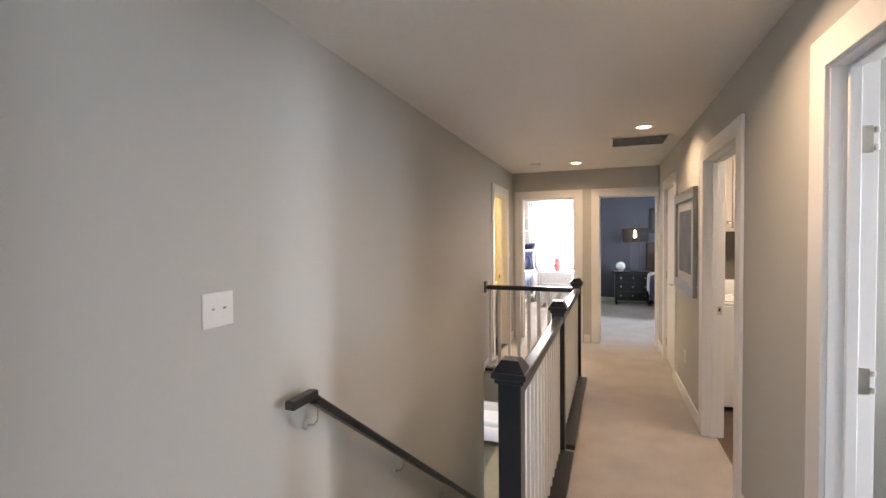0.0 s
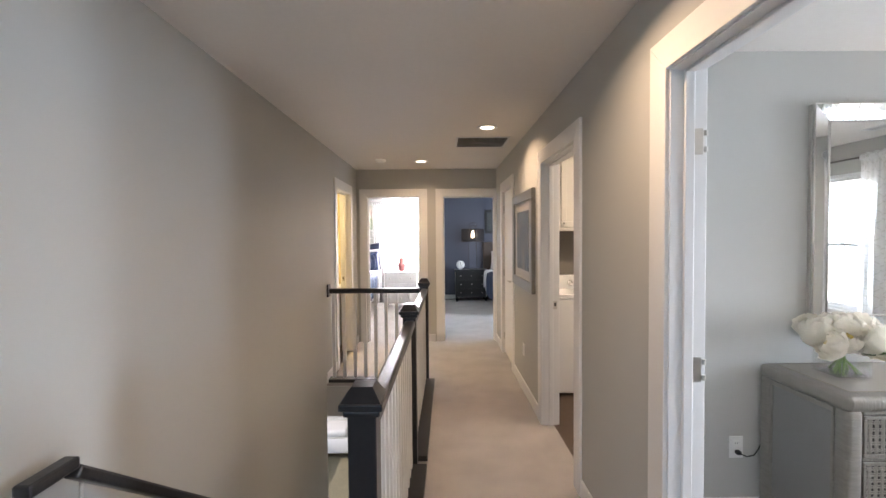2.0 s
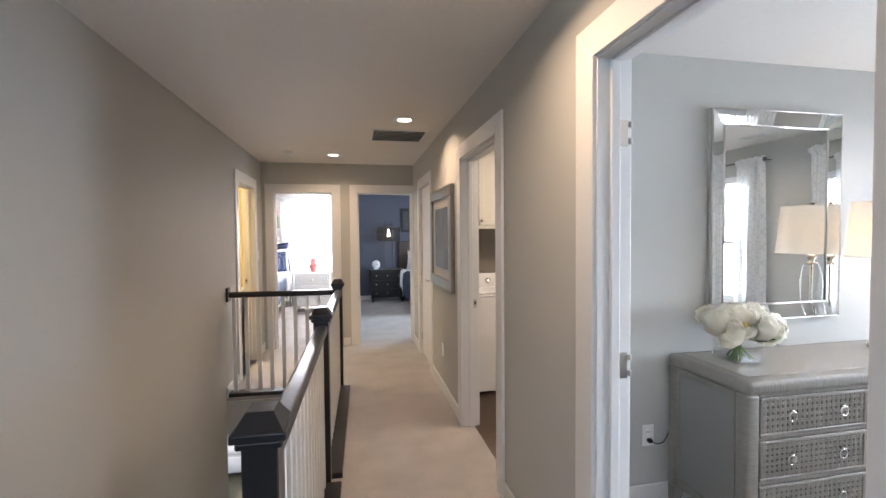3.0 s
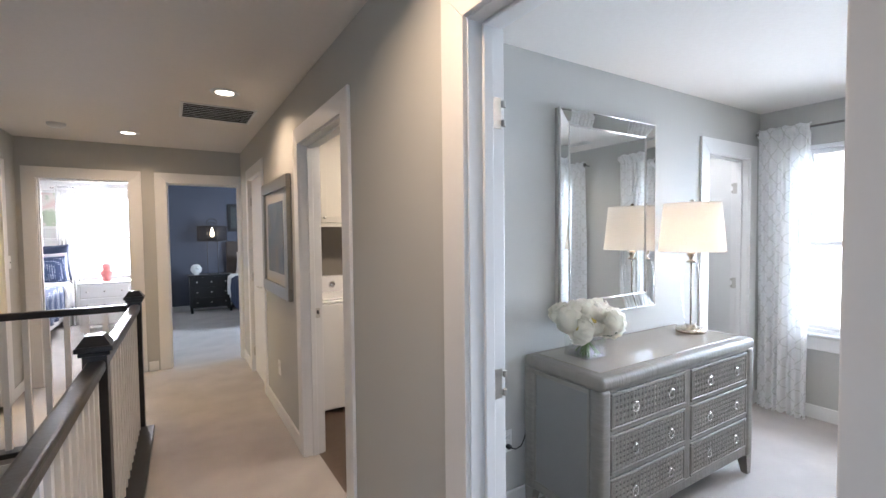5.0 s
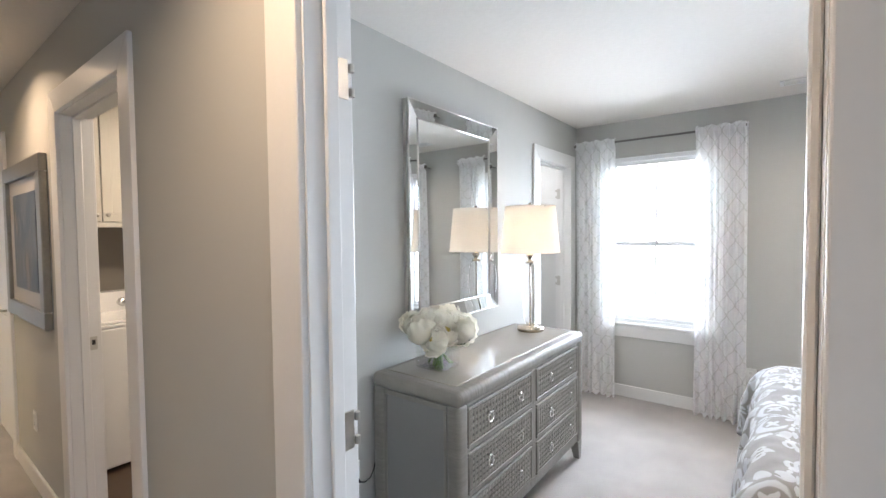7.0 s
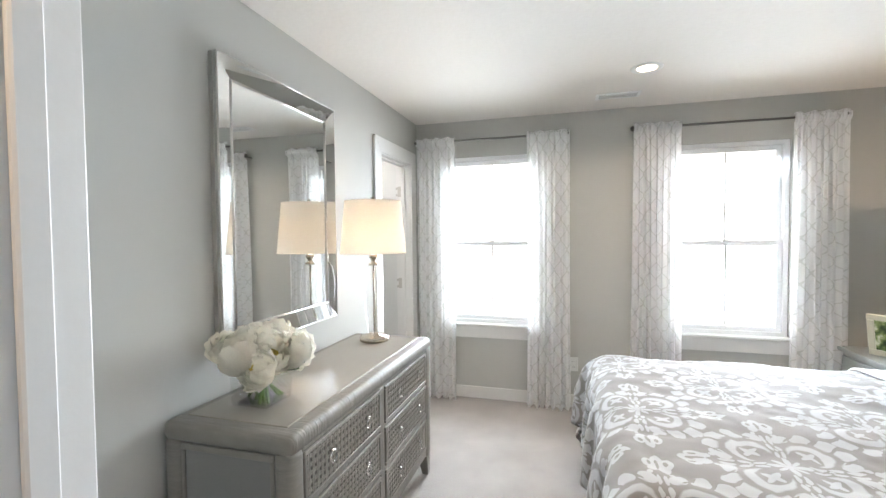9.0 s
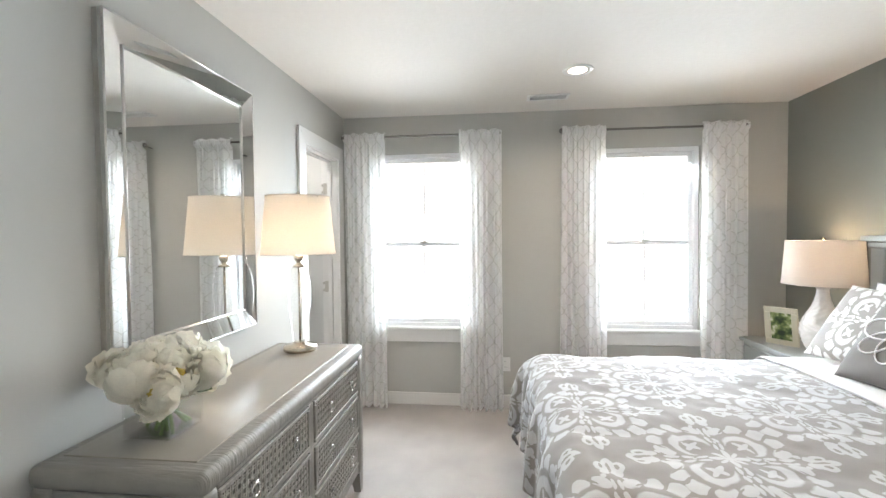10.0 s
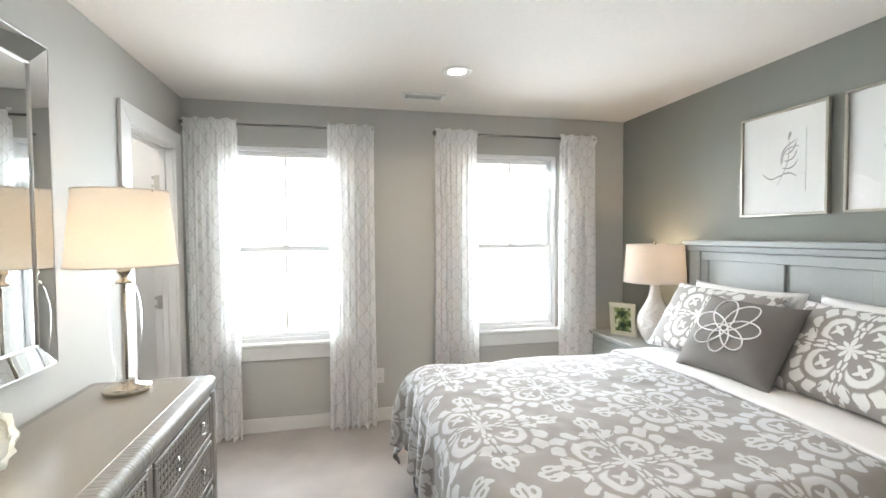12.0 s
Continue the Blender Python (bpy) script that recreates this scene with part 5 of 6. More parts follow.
def stroke(pts, r):
    """A flat drawn line on the sheet."""
    bm = bmesh.new()
    left, right = [], []
    for i, (x, z) in enumerate(pts):
        a, b = pts[max(i - 1, 0)], pts[min(i + 1, len(pts) - 1)]
        d = Vector((b[0] - a[0], b[1] - a[1])).normalized()
        w = r * (0.35 + 0.65 * math.sin(math.pi * (i + 0.5) / len(pts)))
        left.append(bm.verts.new((x - d.y * w, 0, z + d.x * w)))
        right.append(bm.verts.new((x + d.y * w, 0, z - d.x * w)))
    for i in range(len(pts) - 1):
        bm.faces.new((left[i], left[i + 1], right[i + 1], right[i]))
    return bm


def arc(x0, z0, x1, z1, bulge, n=10):
    out = []
    for k in range(n + 1):
        t = k / n
        h = math.sin(math.pi * t) * bulge
        out.append((x0 + (x1 - x0) * t - (z1 - z0) * h, z0 + (z1 - z0) * t + (x1 - x0) * h))
    return out


def framed_sketch(x, flip):
    t = thing("framed_art", (x, SY, 1.85), "botanical pencil sketch in a champagne silver frame", "picture", "pictures over the bed")
    a, b, k, dp = 0.252, 0.295, 0.014, 0.028
    part("backing", block((-a + 0.003, 0.001, -b + 0.003), (a - 0.003, 0.010, b - 0.003)), PAPER, t)
    for lo, hi in (((-a, -b), (a, -b + k)), ((-a, b - k), (a, b)), ((-a, -b + k), (-a + k, b - k)), ((a - k, -b + k), (a, b - k))):
        part("frame_bar", block((lo[0], 0.001, lo[1]), (hi[0], dp, hi[1]), 0.003), SILVER_FRAME, t)
    part("mat_board", block((-a + k, 0.0105, -b + k), (a - k, 0.014, b - k)), PAPER, t)
    part("sheet", block((-0.135, 0.0145, -0.17), (0.135, 0.0165, 0.17)), PAPER, t, "deckled drawing paper")
    f = -1 if flip else 1
    lines = [(arc(0.025 * f, -0.124, -0.044 * f, 0.14, 0.10), 0.0022)]
    for x0, z0, x1, z1, bu in ((0.00, -0.07, 0.09, -0.055, -0.25), (-0.005, -0.04, -0.075, -0.01, 0.25), (-0.012, -0.01, -0.07, 0.035, 0.25), (-0.02, 0.02, -0.065, 0.07, 0.2), (0.008, -0.08, -0.07, -0.085, -0.2), (0.00, -0.03, -0.07, 0.08, -0.22), (-0.005, -0.02, -0.08, 0.05, -0.30)):
        lines.append((arc(x0 * f * 1.25, z0 * 1.2 + 0.02, x1 * f * 1.25, z1 * 1.2 + 0.02, bu * f), 0.0040))
    lines.append((arc(-0.040 * f, 0.125, -0.050 * f, 0.165, 0.05), 0.008))
    for pts, r in lines:
        bm = stroke(pts, r)
        bm.transform(Matrix.Translation((0, 0.0172, 0)))
        part("pencil_stroke", bm, SKETCH, t)
    g = part("glazing", block((-a + k, 0.0205, -b + k), (a - k, 0.0225, b - k)), PICTURE_GLASS, t, "clear picture glass")
    g.visible_shadow = False


framed_sketch(2.942, False)
framed_sketch(2.365, True)

# ---- hall: stair railing ----
railing = thing("stair_railing", (RAIL_X - 0.079, 0, 0.010), "dark stained newels and rail with white square balusters", "railing", turn=-1.15)
RAIL_Z = 0.955


def newel(y, base):
    p = part("newel_post", block((-0.042, y - 0.042, base), (0.042, y + 0.042, 0.985), 0.003), DARK, railing, "dark stained square newel post")
    part("cap_moulding", block((-0.054, y - 0.054, 0.972), (0.054, y + 0.054, 0.992), 0.006, 2), DARK, p)
    part("cap_plate", block((-0.064, y - 0.064, 0.9925), (0.064, y + 0.064, 1.014), 0.004, 2), DARK, p)
    bm = block((-0.058, y - 0.058, 1.0145), (0.058, y + 0.058, 1.056), 0.0)
    for v in bm.verts:
        if v.co.z > 1.03:
            v.co.x, v.co.y = v.co.x * 0.55, y + (v.co.y - y) * 0.55
    part("cap_block", bm, DARK, p, "chamfered dark newel cap")


NEWELS = (1.92, 3.46, 5.16)
newel(NEWELS[0], -0.45)
newel(NEWELS[1], -0.01)
newel(NEWELS[2], -0.02)


def rail_bar(lo, hi):
    """Handrail with eased top, laid level between posts."""
    return block(lo, hi, 0.012, 3)


for a, b in zip(NEWELS, NEWELS[1:]):
    part("handrail", rail_bar((-0.026, a + 0.045, RAIL_Z - 0.050), (0.038, b - 0.045, RAIL_Z)), DARK, railing, "dark stained handrail")
    part("shoe_rail", block((-0.050, a + 0.0455, -0.010), (0.105, b - 0.0455, 0.026), 0.004), DARK, railing, "dark stained floor plate")
    n = round((b - a - 0.09) / 0.105)
    for i in range(n):
        y = a + 0.045 + (b - a - 0.09) * (i + 0.5) / n
        part("baluster", block((-0.016, y - 0.016, 0.0265), (0.016, y + 0.016, RAIL_Z - 0.0505)), BALUSTER, railing)
cross = -1.004
part("handrail", rail_bar((cross + 0.021, NEWELS[2] - 0.030, RAIL_Z - 0.050), (-0.045, NEWELS[2] + 0.030, RAIL_Z)), DARK, railing, "dark stained handrail")
part("wall_rosette", block((cross + 0.002, NEWELS[2] - 0.045, RAIL_Z - 0.085), (cross + 0.0205, NEWELS[2] + 0.045, RAIL_Z + 0.045), 0.004), DARK, railing, "dark wall rosette")
part("shoe_rail", block((cross + 0.002, NEWELS[2] - 0.075, -0.010), (-0.0455, NEWELS[2] + 0.035, 0.026), 0.004), DARK, railing, "dark stained floor plate")
for i in range(9):
    x = cross + 0.06 + (-cross - 0.13) * i / 8
    part("baluster", block((x - 0.016, NEWELS[2] - 0.016, 0.0265), (x + 0.016, NEWELS[2] + 0.016, RAIL_Z - 0.0505)), BALUSTER, railing)
part("fascia", block((-0.045, NEWELS[0] + 0.05, -0.28), (-0.041, NEWELS[2] - 0.05, -0.001)), TRIM, railing, "white skirt board at the floor edge")

# wall-mounted handrail down the stairs


def lathe_rose(y, z):
    """A small domed wall plate that faces +x."""
    bm = lathe([(0.0, 0.001), (0.024, 0.001), (0.024, 0.005), (0.018, 0.011), (0.009, 0.014), (0.0, 0.0145)], 20)
    bm.transform(Matrix.Translation((0, y, z)) @ Matrix.Rotation(math.pi / 2, 4, "Y"))
    return bm


rail = thing("wall_handrail", (LX, 0, 0), "dark stained wall handrail sloping down on nickel brackets", "handrail")
y0, z0, y1, z1 = 1.90, 0.812, 4.83, -1.385
slope = math.atan2(z1 - z0, y1 - y0)
length = math.hypot(z1 - z0, y1 - y0)
bm = block((0.047, 0.0, -0.012), (0.096, length, 0.028), 0.009, 2)
bm.transform(Matrix.Translation((0, y0, z0)) @ Matrix.Rotation(slope, 4, "X"))
part("rail", bm, DARK, rail)
part("level_end", block((0.0465, 1.745, 0.824), (0.0965, 1.912, 0.862), 0.008, 2), DARK, rail, "short level return at the top")
for k in (0.05, 1.14, 2.23, 3.32):
    y, z = y0 + k * math.cos(slope), z0 + k * math.sin(slope)
    br = part("bracket", tube([(0.010, y, z - 0.10), (0.045, y, z - 0.095), (0.068, y, z - 0.070), (0.071, y, z - 0.020)], 0.006, 10), STEEL, rail, "satin nickel bracket", True)
    part("rose", lathe_rose(y, z - 0.10), STEEL, br, "", True)

# switches and outlets
sw = thing("light_switch", (LX, 1.473, 1.276), "white double rocker light switch plate on the wall", "light switch", turn=-90)
part("cover_plate", block((-0.066, 0, -0.060), (0.066, 0.006, 0.060), 0.002), PLASTIC, sw)
for x in (-0.023, 0.023):
    k = part("toggle", block((-0.004, 0.006, -0.003), (0.004, 0.020, 0.003), 0.001), PLASTIC, sw)
    k.matrix_basis = pose(x, 0, 0, 20)
    for z in (-0.03, 0.03):
        part("screw", tube([(x, 0.006, z), (x, 0.0068, z)], 0.0035, 10), PLASTIC, sw)
sw = thing("light_switch", (LX, 6.56, 1.25), "white single light switch by the bathroom door", "light switch", turn=-90)
part("cover_plate", block((-0.036, 0, -0.058), (0.036, 0.006, 0.058), 0.002), PLASTIC, sw)
part("toggle", block((-0.004, 0.006, -0.008), (0.004, 0.018, 0.008), 0.001), PLASTIC, sw)
socket_faces(outlet("wall_outlet", (HX, 4.83, 0.40), 90, "white wall outlet in the hall"))
smoke = thing("smoke_detector", (-0.64, 6.06, TOP), "round white smoke detector on the ceiling", "smoke detector")
part("body", lathe([(0.0, -0.034), (0.045, -0.034), (0.062, -0.022), (0.066, -0.004), (0.066, 0.0), (0.0, 0.0)], 32), PLASTIC, smoke, "", True)
part("sensor_ring", lathe([(0.030, -0.0365), (0.036, -0.0365), (0.036, -0.034), (0.030, -0.034)], 24), PLASTIC, smoke)

# framed abstract print on the hall wall
art = thing("framed_print", (HX, 4.790, 1.452), "blue-grey abstract print in a wide pewter frame", "picture", turn=90)
a, b, k, dp = 0.490, 0.450, 0.090, 0.036
part("backing", block((-a + 0.003, 0.001, -b + 0.003), (a - 0.003, 0.012, b - 0.003)), PAPER, art)
for lo, hi in (((-a, -b), (a, -b + k)), ((-a, b - k), (a, b)), ((-a, -b + k), (-a + k, b - k)), ((a - k, -b + k), (a, b - k))):
    fr = part("frame_bar", block((lo[0], 0.001, lo[1]), (hi[0], dp, hi[1]), 0.006, 2), PEWTER_FRAME, art, "brushed pewter frame moulding")
part("mat_board", block((-a + k, 0.0125, -b + k), (a - k, 0.016, b - k)), MAT, art, "cream mat")
part("print", block((-0.29, 0.0165, -0.275), (0.29, 0.0195, 0.275)), ABSTRACT, art, "blue and grey abstract print")
g = part("glazing", block((-a + k, 0.0235, -b + k), (a - k, 0.0255, b - k)), PICTURE_GLASS, art, "clear picture glass")
g.visible_shadow = False

# closed linen door in the hall
ld = thing("linen_door", (HX + 0.020, CLOSET_DOOR[0] + 0.003, 0), "closed white panelled door with lever handle", "door")
dw = CLOSET_DOOR[1] - CLOSET_DOOR[0] - 0.006
part("slab", block((0.002, 0, 0.012), (0.036, dw, HEAD - 0.004), 0.002), TRIM, ld)
for z0, z1 in ((0.22, 0.92), (1.10, 1.92)):
    part("panel", block((-0.004, 0.12, z0), (0.0018, dw - 0.12, z1), 0.004), TRIM, ld)
hd = part("lever_handle", tube([(0.002, 0.06, 0.98), (-0.045, 0.06, 0.98), (-0.052, 0.075, 0.98), (-0.052, 0.17, 0.98)], 0.008, 10), STEEL, ld, "satin nickel lever handle", True)
part("rose", tube([(0.0019, 0.06, 0.98), (-0.007, 0.06, 0.98)], 0.030, 20), STEEL, hd)
for z in (0.22, 1.026, 1.825):
    part("hinge", tube([(-0.006, dw + 0.002, z - 0.045), (-0.006, dw + 0.002, z + 0.045)], 0.007, 10), STEEL, ld, "satin nickel hinge")

# ---- laundry ----
washer = thing("washing_machine", (1.38, 4.97, 0), "white top-loading washer with chrome dials", "washing machine")
part("cabinet", block((-0.34, -0.32, 0.03), (0.34, 0.33, 0.905), 0.012, 3), APPLIANCE, washer, "white enamel cabinet")
part("top_deck", block((-0.342, -0.325, 0.906), (0.342, 0.332, 0.930), 0.008, 2), APPLIANCE, washer)
part("lid", block((-0.29, -0.30, 0.9305), (0.29, 0.14, 0.948), 0.006, 2), APPLIANCE, washer, "white lid, closed")
bm = block((-0.34, 0.15, 0.9305), (0.34, 0.325, 1.08), 0.010, 2)
for v in bm.verts:
    if v.co.z > 1.0 and v.co.y < 0.2:
        v.co.y += 0.05
con = part("control_panel", bm, APPLIANCE, washer, "sloped control console")
for x in (-0.285, -0.185, 0.04, 0.20):
    kn = part("dial", lathe([(0.0, 0), (0.030, 0), (0.028, 0.020), (0.018, 0.030), (0.0, 0.031)], 20), CHROME, washer, "chrome dial", True)
    kn.matrix_basis = pose(x, 0.168, 1.005, 72)
for x in (-0.29, 0.29):
    for y in (-0.27, 0.28):
        part("foot", tube([(x, y, 0), (x, y, 0.03)], 0.022, 12), BLACK, washer)
for i in range(2):
    cab = thing("wall_cabinet", (1.27 + 0.52 * i, 5.32, 1.57), "cream shaker wall cabinet over the washer", "cabinet", "laundry wall cabinets")
    part("carcass", block((-0.258, -0.36, 0.0), (0.258, -0.001, 0.86), 0.002), CABINET, cab)
    for sx in (-1, 1):
        x0, x1 = sorted((sx * 0.004, sx * 0.254))
        dr = part("cabinet_door", block((x0, -0.380, 0.006), (x1, -0.361, 0.854), 0.003), CABINET, cab)
        for lo, hi in (((x0, 0.006), (x1, 0.062)), ((x0, 0.798), (x1, 0.854)), ((x0, 0.0625), (x0 + 0.055, 0.7975)), ((x1 - 0.055, 0.0625), (x1, 0.7975))):
            part("door_rail", block((lo[0], -0.388, lo[1]), (hi[0], -0.3802, hi[1]), 0.002), CABINET, dr)
        part("knob", lathe([(0.0, 0), (0.005, 0.001), (0.005, 0.012), (0.014, 0.018), (0.010, 0.026), (0.0, 0.027)], 14), STEEL, dr, "nickel knob", True).matrix_basis = pose(sx * 0.03, -0.388, 0.05, 90)
    part("light_rail", block((-0.258, -0.38, -0.032), (0.258, -0.355, -0.0005), 0.003), CABINET, cab)

# ---- bathroom glimpsed from the hall ----
vanity = thing("bathroom_vanity", (-1.78, 6.50, 0), "cream bathroom vanity with white top", "vanity", turn=180)
part("cabinet", block((-0.5, -0.27, 0.08), (0.5, 0.27, 0.80), 0.004), CABINET, vanity)
part("plinth", block((-0.48, -0.27, 0), (0.48, 0.22, 0.0795)), CABINET, vanity)
part("counter", block((-0.52, -0.279, 0.8005), (0.52, 0.29, 0.84), 0.005), PLASTIC, vanity)

# ---- white bedroom beyond the end wall ----


def chest(name, at, w, d, h, rows, cols, mat, label, knob, leg=0.10, turn=0):
    t = thing(name, at, label, "chest of drawers", turn=turn)
    part("top", block((-w / 2 - 0.015, -d / 2 - 0.015, h - 0.028), (w / 2 + 0.015, d / 2 + 0.005, h), 0.005), mat, t)
    part("body", block((-w / 2, -d / 2, leg), (w / 2, d / 2, h - 0.0285), 0.003), mat, t)
    dh = (h - 0.04 - leg) / rows
    for r in range(rows):
        z0, z1 = leg + 0.012 + r * dh, leg + (r + 1) * dh
        f = part("drawer_front", block((-w / 2 + 0.03, -d / 2 - 0.014, z0), (w / 2 - 0.03, -d / 2 - 0.0005, z1), 0.004), mat, t)
        for c in range(cols):
            x = -w / 2 + w * (c + 0.5) / cols
            part("knob", lathe([(0.0, 0), (0.006, 0.001), (0.006, 0.010), (0.016, 0.016), (0.012, 0.026), (0.0, 0.028)], 12), knob, f, "metal knob", True).matrix_basis = pose(x, -d / 2 - 0.014, (z0 + z1) / 2, 90)
    for sx in (-1, 1):
        for sy in (-1, 1):
            part("leg", block((sx * (w / 2 - 0.03) - 0.02, sy * (d / 2 - 0.03) - 0.02, 0), (sx * (w / 2 - 0.03) + 0.02, sy * (d / 2 - 0.03) + 0.02, leg - 0.0005)), mat, t)
    return t


chest("white_dresser", (-0.74, 9.95, 0), 0.66, 0.44, 0.76, 3, 3, WHITE_WOOD, "white chest of drawers with round knobs by the window", STEEL)
cl = thing("coral_lamp", (-0.73, 9.93, 0.76), "coral ceramic lamp with pale drum shade", "lamp")
part("ceramic_body", lathe([(0.0, 0), (0.062, 0), (0.066, 0.02), (0.05, 0.045), (0.075, 0.10), (0.085, 0.14), (0.062, 0.17), (0.05, 0.19), (0.06, 0.22), (0.06, 0.26), (0.035, 0.285), (0.0, 0.286)], 24), CORAL, cl, "coral ceramic body", True)
sb = bmesh.new()
ra, rb = ([sb.verts.new((r * math.cos(2 * math.pi * k / 32), r * math.sin(2 * math.pi * k / 32), z)) for k in range(32)] for r, z in ((0.155, 0.34), (0.135, 0.56)))
for k in range(32):
    sb.faces.new((ra[k], ra[(k + 1) % 32], rb[(k + 1) % 32], rb[k]))
part("shade", sb, SHEER_PLAIN, cl, "pale linen shade", True)
part("stem", tube([(0, 0, 0.286), (0, 0, 0.56)], 0.006, 8), BRUSHED, cl)
part("shade_ring", tube([(-0.135, 0, 0.555), (0.135, 0, 0.555)], 0.002, 6), BRUSHED, cl)
for a, b, s in ((-1.42, -1.10, 31), (-0.42, -0.12, 32)):
    c = curtain(a, b, s, SHEER_PLAIN, 0.0, 2.30, 0.02, "plain white sheer curtain in the white bedroom")
    c["group"] = "white bedroom curtains"
    c.matrix_basis = Matrix.Translation((0, 10.50, 0)) @ Matrix.Rotation(0, 4, "Z")
    for v in c.data.vertices:
        x, y, z = v.co
        v.co = (y, x, z)
rod = thing("curtain_rod", (0, 10.50, 2.27), "slim brushed nickel rod over the white bedroom window", "curtain rod")
part("pole", tube([(-1.45, 0, 0), (-0.10, 0, 0)], 0.010, 10), STEEL, rod, "", True)
for x in (-1.44, -0.12):
    part("bracket", tube([(x, 0, 0), (x, 0.099, 0)], 0.006, 8), STEEL, rod)
part("finial", lathe([(0.0, -0.02), (0.02, 0), (0.0, 0.02)], 12), STEEL, rod).matrix_basis = pose(-1.46, 0, 0)

kb = thing("navy_bed", (-2.03, 9.50, 0), "white-framed bed with navy spotted bedding", "bed")
part("headboard", block((-0.80, 1.02, 0), (0.80, 1.085, 1.45), 0.008), WHITE_WOOD, kb, "white slatted headboard")
for i in range(6):
    part("headboard_slat", block((-0.78, 1.008, 0.62 + i * 0.135), (0.78, 1.0195, 0.74 + i * 0.135), 0.003), WHITE_WOOD, kb)
part("mattress", block((-0.76, -0.95, 0.16), (0.76, 1.0, 0.69), 0.06, 3), SHEET, kb, "", True)
for x in (-0.70, 0.70):
    for y in (-0.88, 0.94):
        part("leg", block((x - 0.03, y - 0.03, 0), (x + 0.03, y + 0.03, 0.165)), WHITE_WOOD, kb)


def spotted(name, ground, spot, scale):
    m, n, l, p = material(name)
    tc, v = n.new("ShaderNodeTexCoord"), n.new("ShaderNodeTexVoronoi")
    v.inputs["Scale"].default_value, v.inputs["Randomness"].default_value = scale, 0.1
    l.new(tc.outputs["Object"], v.inputs["Vector"])
    c = Calc(m)
    mix = n.new("ShaderNodeMix")
    mix.data_type = "RGBA"
    mix.inputs["A"].default_value, mix.inputs["B"].default_value = (*ground, 1), (*spot, 1)
    l.new(c.do("LESS_THAN", v.outputs["Distance"], 0.30), mix.inputs["Factor"])
    l.new(mix.outputs["Result"], p.inputs["Base Color"])
    p.inputs["Roughness"].default_value = 0.9
    return m


SPOTTED = spotted("navy_spotted_cotton", (0.030, 0.050, 0.11), (0.42, 0.46, 0.54), 38)


def quilt(name, x0, x1, y0, y1, z, hang, mat, label, seed):
    bm = bmesh.new()
    n = 30
    rows = []
    for j in range(n + 1):
        row = []
        for i in range(n + 1):
            u, v = i / n, j / n
            x, y = x0 - hang + (x1 - x0 + 2 * hang) * u, y0 - hang + (y1 - y0 + hang) * v
            ox, oy = max(0, x - x1, x0 - x), max(0, y0 - y)
            d = math.hypot(ox, oy)
            k = 1 - 0.85 * min(1, d / 0.1) if d else 1
            cx = min(max(x, x0), x1) + math.copysign(min(ox, 0.05) + 0.02 * math.sin(y * 19) * min(1, ox * 5), x - (x0 + x1) / 2)
            cy = max(y, y0) - min(oy, 0.05) - 0.02 * math.sin(x * 19) * min(1, oy * 5)
            row.append(bm.verts.new((cx, cy, max(0.03, z - max(0, d - 0.04) + 0.02 * noise.noise((x * 4, y * 4, seed))))))
        rows.append(row)
    for a, b in zip(rows, rows[1:]):
        for i in range(n):
            bm.faces.new((a[i], a[i + 1], b[i + 1], b[i]))
    bmesh.ops.recalc_face_normals(bm, faces=bm.faces)
    ob = lone(name, bm, mat, label, "bedding", smooth=True)
    s = ob.modifiers.new("thickness", "SOLIDIFY")
    s.thickness, s.offset = 0.02, 1
    return ob


quilt("navy_quilt", -2.83, -1.27, 8.53, 9.75, 0.735, 0.45, SPOTTED, "navy spotted quilt on the white-framed bed", 3.0)
quilt("white_blanket", -2.83, -1.25, 9.66, 10.05, 0.75, 0.40, SHEET, "white sheet folded over the navy quilt", 4.0)
pillow("navy_pillow", (-1.58, 10.20, 0.95), (0.66, 0.50, 0.18), -24, 180, SPOTTED, "navy spotted pillow on the bed", 6)
pillow("navy_sham", (-1.60, 10.38, 1.06), (0.72, 0.62, 0.16), -18, 180, NAVY_CLOTH, "dark navy pillow sham", 7)
pillow("white_pillow", (-1.59, 10.29, 0.99), (0.68, 0.50, 0.12), -20, 180, SHEET, "white cotton pillow between navy ones", 8)


def simple_picture(at, w, h, image, frame_mat, label, turn=180, back=PAPER):
    t = thing("framed_picture", at, label, "picture", turn=turn)
    a, b, k = w / 2, h / 2, 0.03
    part("backing", block((-a + 0.003, 0.001, -b + 0.003), (a - 0.003, 0.010, b - 0.003)), back, t)
    for lo, hi in (((-a, -b), (a, -b + k)), ((-a, b - k), (a, b)), ((-a, -b + k), (-a + k, b - k)), ((a - k, -b + k), (a, b - k))):
        part("frame_bar", block((lo[0], 0.001, lo[1]), (hi[0], 0.026, hi[1]), 0.003), frame_mat, t)
    part("print", block((-a + k + 0.03, 0.0105, -b + k + 0.03), (a - k - 0.03, 0.014, b - k - 0.03)), image, t)


simple_picture((-1.60, 10.6, 1.92), 0.50, 0.66, PINK_ART, WHITE_WOOD, "pale pink print in a white frame")

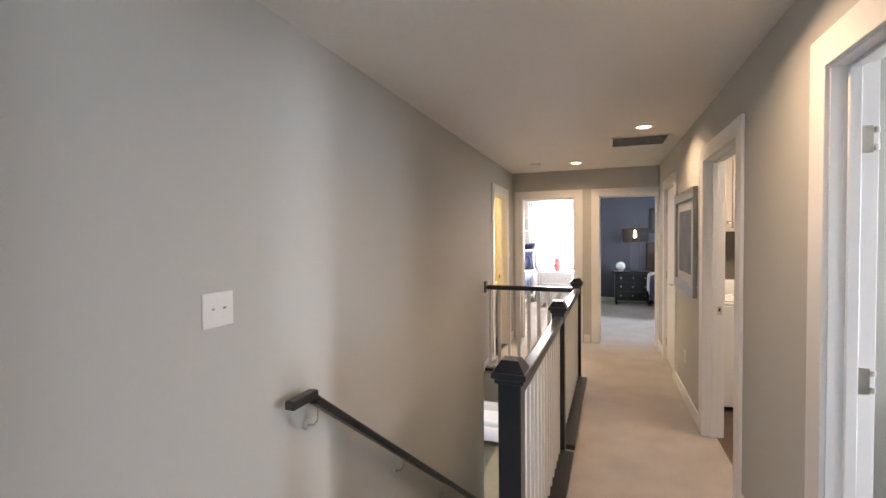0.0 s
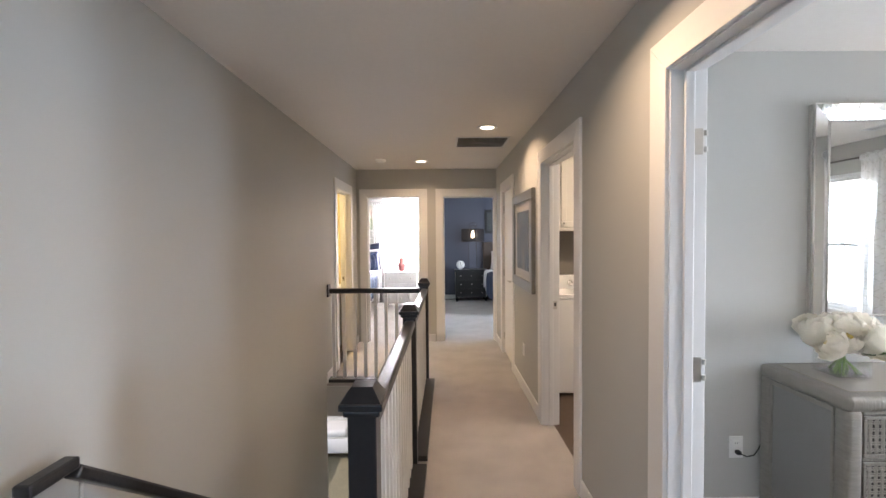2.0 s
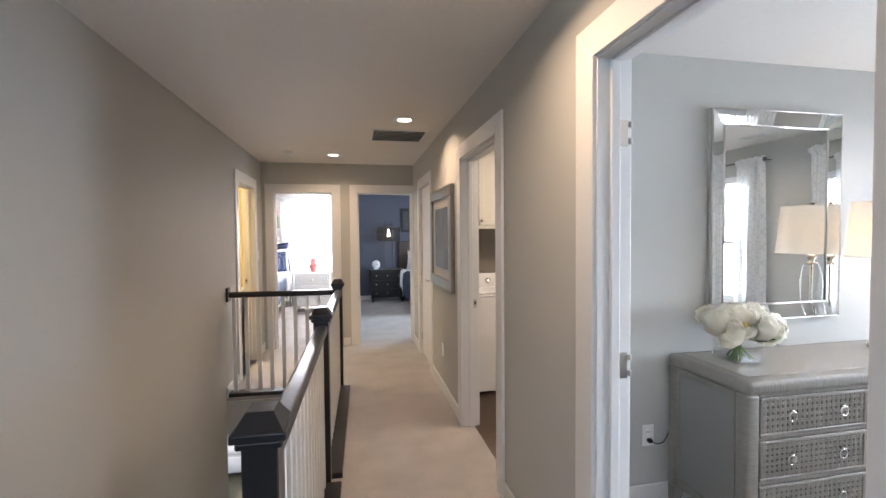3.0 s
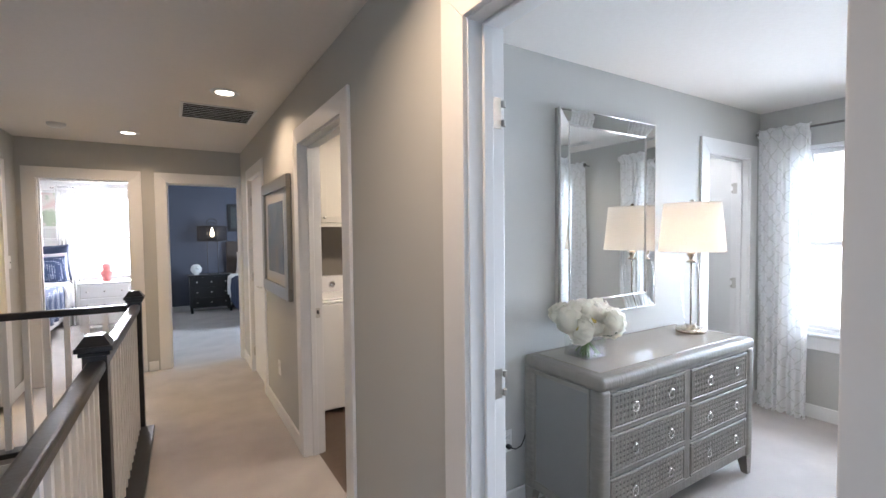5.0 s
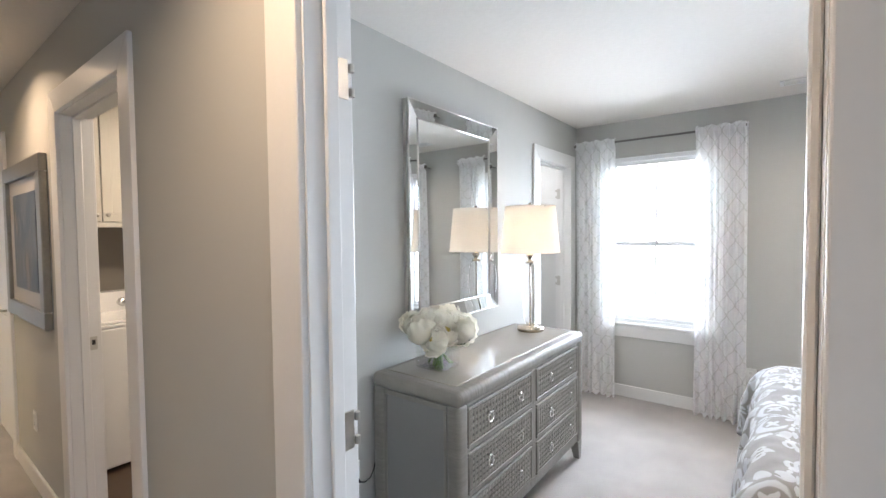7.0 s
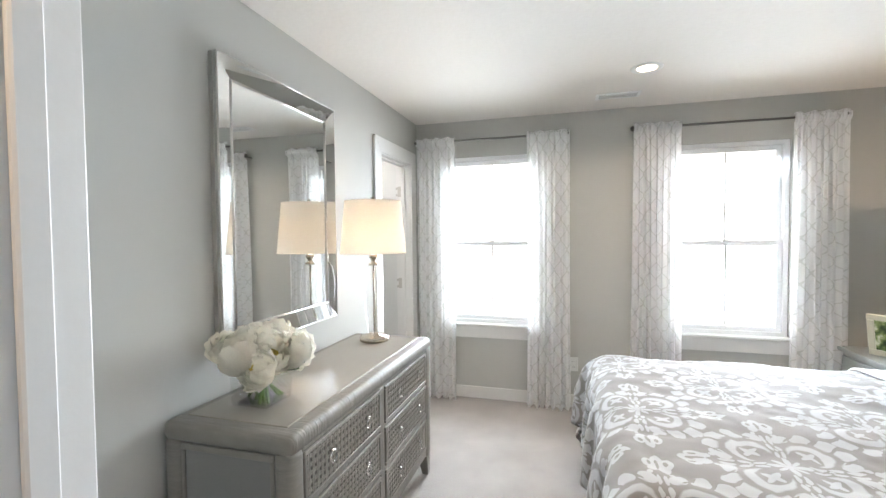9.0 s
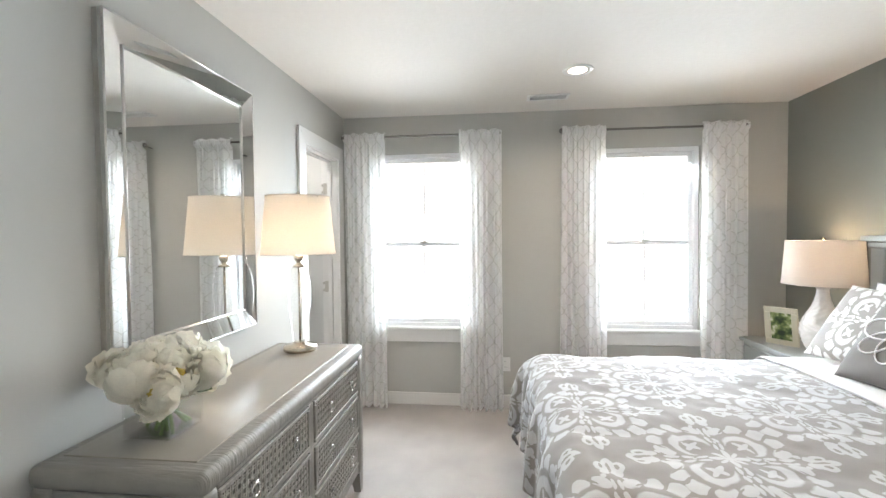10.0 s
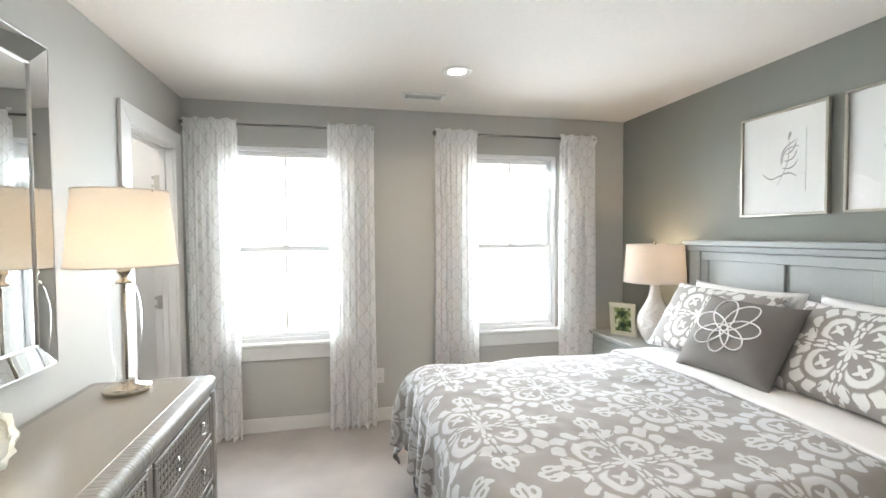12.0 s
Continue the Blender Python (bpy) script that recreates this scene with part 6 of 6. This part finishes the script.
# ---- navy bedroom beyond the end wall ----
chest("black_nightstand", (0.79, 10.77, 0), 0.72, 0.40, 0.72, 3, 3, BLACK_WOOD, "black lacquered nightstand with small metal knobs", CHROME)
wl = thing("cage_lamp", (0.84, 10.76, 0.72), "black wire cage lamp with a bare lit bulb", "lamp")
part("base", lathe([(0.0, 0), (0.10, 0), (0.10, 0.012), (0.0, 0.014)], 24), BLACK_WOOD, wl)
for x in (-0.09, 0.09):
    part("upright", tube([(x, 0, 0.012), (x, 0, 0.90)], 0.007, 8), BLACK_WOOD, wl)
part("arch", tube([(0.09 * math.cos(a), 0, 0.90 + 0.11 * math.sin(a)) for a in (math.pi * k / 14 for k in range(15))], 0.007, 8), BLACK_WOOD, wl, "", True)
n = 40
for z in (0.64, 0.93):
    part("cage_hoop", tube([(0.26 * math.cos(2 * math.pi * k / n), 0.11 * math.sin(2 * math.pi * k / n), z) for k in range(n)], 0.005, 6, True), BLACK_WOOD, wl, "", True)
part("carry_handle", tube([(0.09 * math.cos(math.pi * k / 10), 0, 0.985 + 0.09 * math.sin(math.pi * k / 10)) for k in range(11)], 0.008, 6), BLACK_WOOD, wl, "", True)
mesh_bm = bmesh.new()
rings = [[mesh_bm.verts.new((0.26 * math.cos(2 * math.pi * k / n), 0.11 * math.sin(2 * math.pi * k / n), z)) for k in range(n)] for z in (0.64, 0.93)]
for k in range(n):
    mesh_bm.faces.new((rings[0][k], rings[0][(k + 1) % n], rings[1][(k + 1) % n], rings[1][k]))
part("mesh_shade", mesh_bm, WIRE_SHADE, wl, "black wire mesh shade")
part("socket_bar", tube([(-0.09, 0, 0.90), (0.09, 0, 0.90)], 0.006, 8), BLACK_WOOD, wl)
part("bulb", lathe([(0.0, 0.72), (0.030, 0.74), (0.038, 0.78), (0.026, 0.83), (0.014, 0.86), (0.014, 0.896), (0.0, 0.897)], 16), BULB, wl, "bare lit bulb", True)
ck = thing("desk_clock", (0.55, 10.70, 0.72), "round white desk clock on the nightstand", "clock")
dial = lathe([(0.0, -0.015), (0.085, -0.015), (0.095, -0.008), (0.095, 0.012), (0.0, 0.015)], 32)
dial.transform(Matrix.Translation((0, 0, 0.11)) @ Matrix.Rotation(radians(90), 4, "X"))
part("case", dial, PLASTIC, ck, "", True)
part("clock_hand", block((-0.003, -0.0185, 0.11), (0.003, -0.0165, 0.165)), BLACK, ck)
part("clock_hand", block((0.0, -0.0185, 0.107), (0.04, -0.0165, 0.113)), BLACK, ck)
part("foot", block((-0.04, -0.02, 0), (0.04, 0.02, 0.018), 0.004), PLASTIC, ck)
nb = thing("upholstered_bed", (1.95, 9.90, 0), "bed with brown padded headboard and navy bedding", "bed")
part("headboard", block((-0.86, 1.0, 0), (0.86, 1.09, 1.34), 0.02, 2), BROWN_LEATHER, nb, "brown padded headboard")
part("mattress", block((-0.76, -1.0, 0.16), (0.76, 0.99, 0.66), 0.06, 3), SHEET, nb, "", True)
for x in (-0.70, 0.70):
    for y in (-0.92, 0.92):
        part("leg", block((x - 0.03, y - 0.03, 0), (x + 0.03, y + 0.03, 0.165)), BLACK_WOOD, nb)
quilt("navy_bedspread", 1.15, 2.73, 8.90, 10.2, 0.70, 0.50, NAVY_CLOTH, "dark navy bedspread on the upholstered bed", 5.0)
quilt("white_blanket", 1.13, 2.75, 10.08, 10.45, 0.715, 0.40, SHEET, "white sheet folded over the navy bedspread", 6.0)
pillow("white_pillow", (1.58, 10.70, 0.92), (0.68, 0.48, 0.18), -24, 180, SHEET, "white cotton pillow against the padded headboard", 9)
simple_picture((1.45, 11.0, 1.82), 0.62, 0.55, DARK_ART, BLACK_WOOD, "dark landscape print in a black frame", back=BLACK_WOOD)

# ---- storey below ----
sofa = thing("white_sofa", (-1.75, 9.42, -2.8), "white upholstered sofa in the room below", "sofa")
part("base", block((-0.95, -0.42, 0.10), (0.95, 0.42, 0.42), 0.05, 3), SHEET, sofa, "", True)
part("back", block((-0.95, 0.20, 0.30), (0.95, 0.44, 0.85), 0.07, 3), SHEET, sofa, "", True)
for sx in (-1, 1):
    part("arm", block((sx * 0.86 - 0.11, -0.44, 0.10), (sx * 0.86 + 0.11, 0.42, 0.62), 0.06, 3), SHEET, sofa, "", True)
    part("seat_cushion", block((min(0.005 * sx, sx * 0.74), -0.42, 0.42), (max(0.005 * sx, sx * 0.74), 0.22, 0.56), 0.05, 3), SHEET, sofa, "", True)
    for y in (-0.36, 0.36):
        part("leg", block((sx * 0.86 - 0.03, y - 0.03, 0), (sx * 0.86 + 0.03, y + 0.03, 0.105)), BLACK_WOOD, sofa)

# ---- outside ----
lone("ground", block((-400, -400, -3.4), (400, 400, -3.05)), LAWN, "green lawn around the house", "lawn", "structure")
HAZE = glowing("bright_hazy_sky", (1.0, 1.0, 1.0), 3.0)
lone("backdrop", block((9.0, -14, -3.04), (9.1, 18, 14)), HAZE, "overexposed bright sky and distance", "backdrop", "structure")
lone("backdrop", block((-12, 16.0, -3.04), (10, 16.1, 14)), HAZE, "overexposed bright sky and distance", "backdrop", "structure")
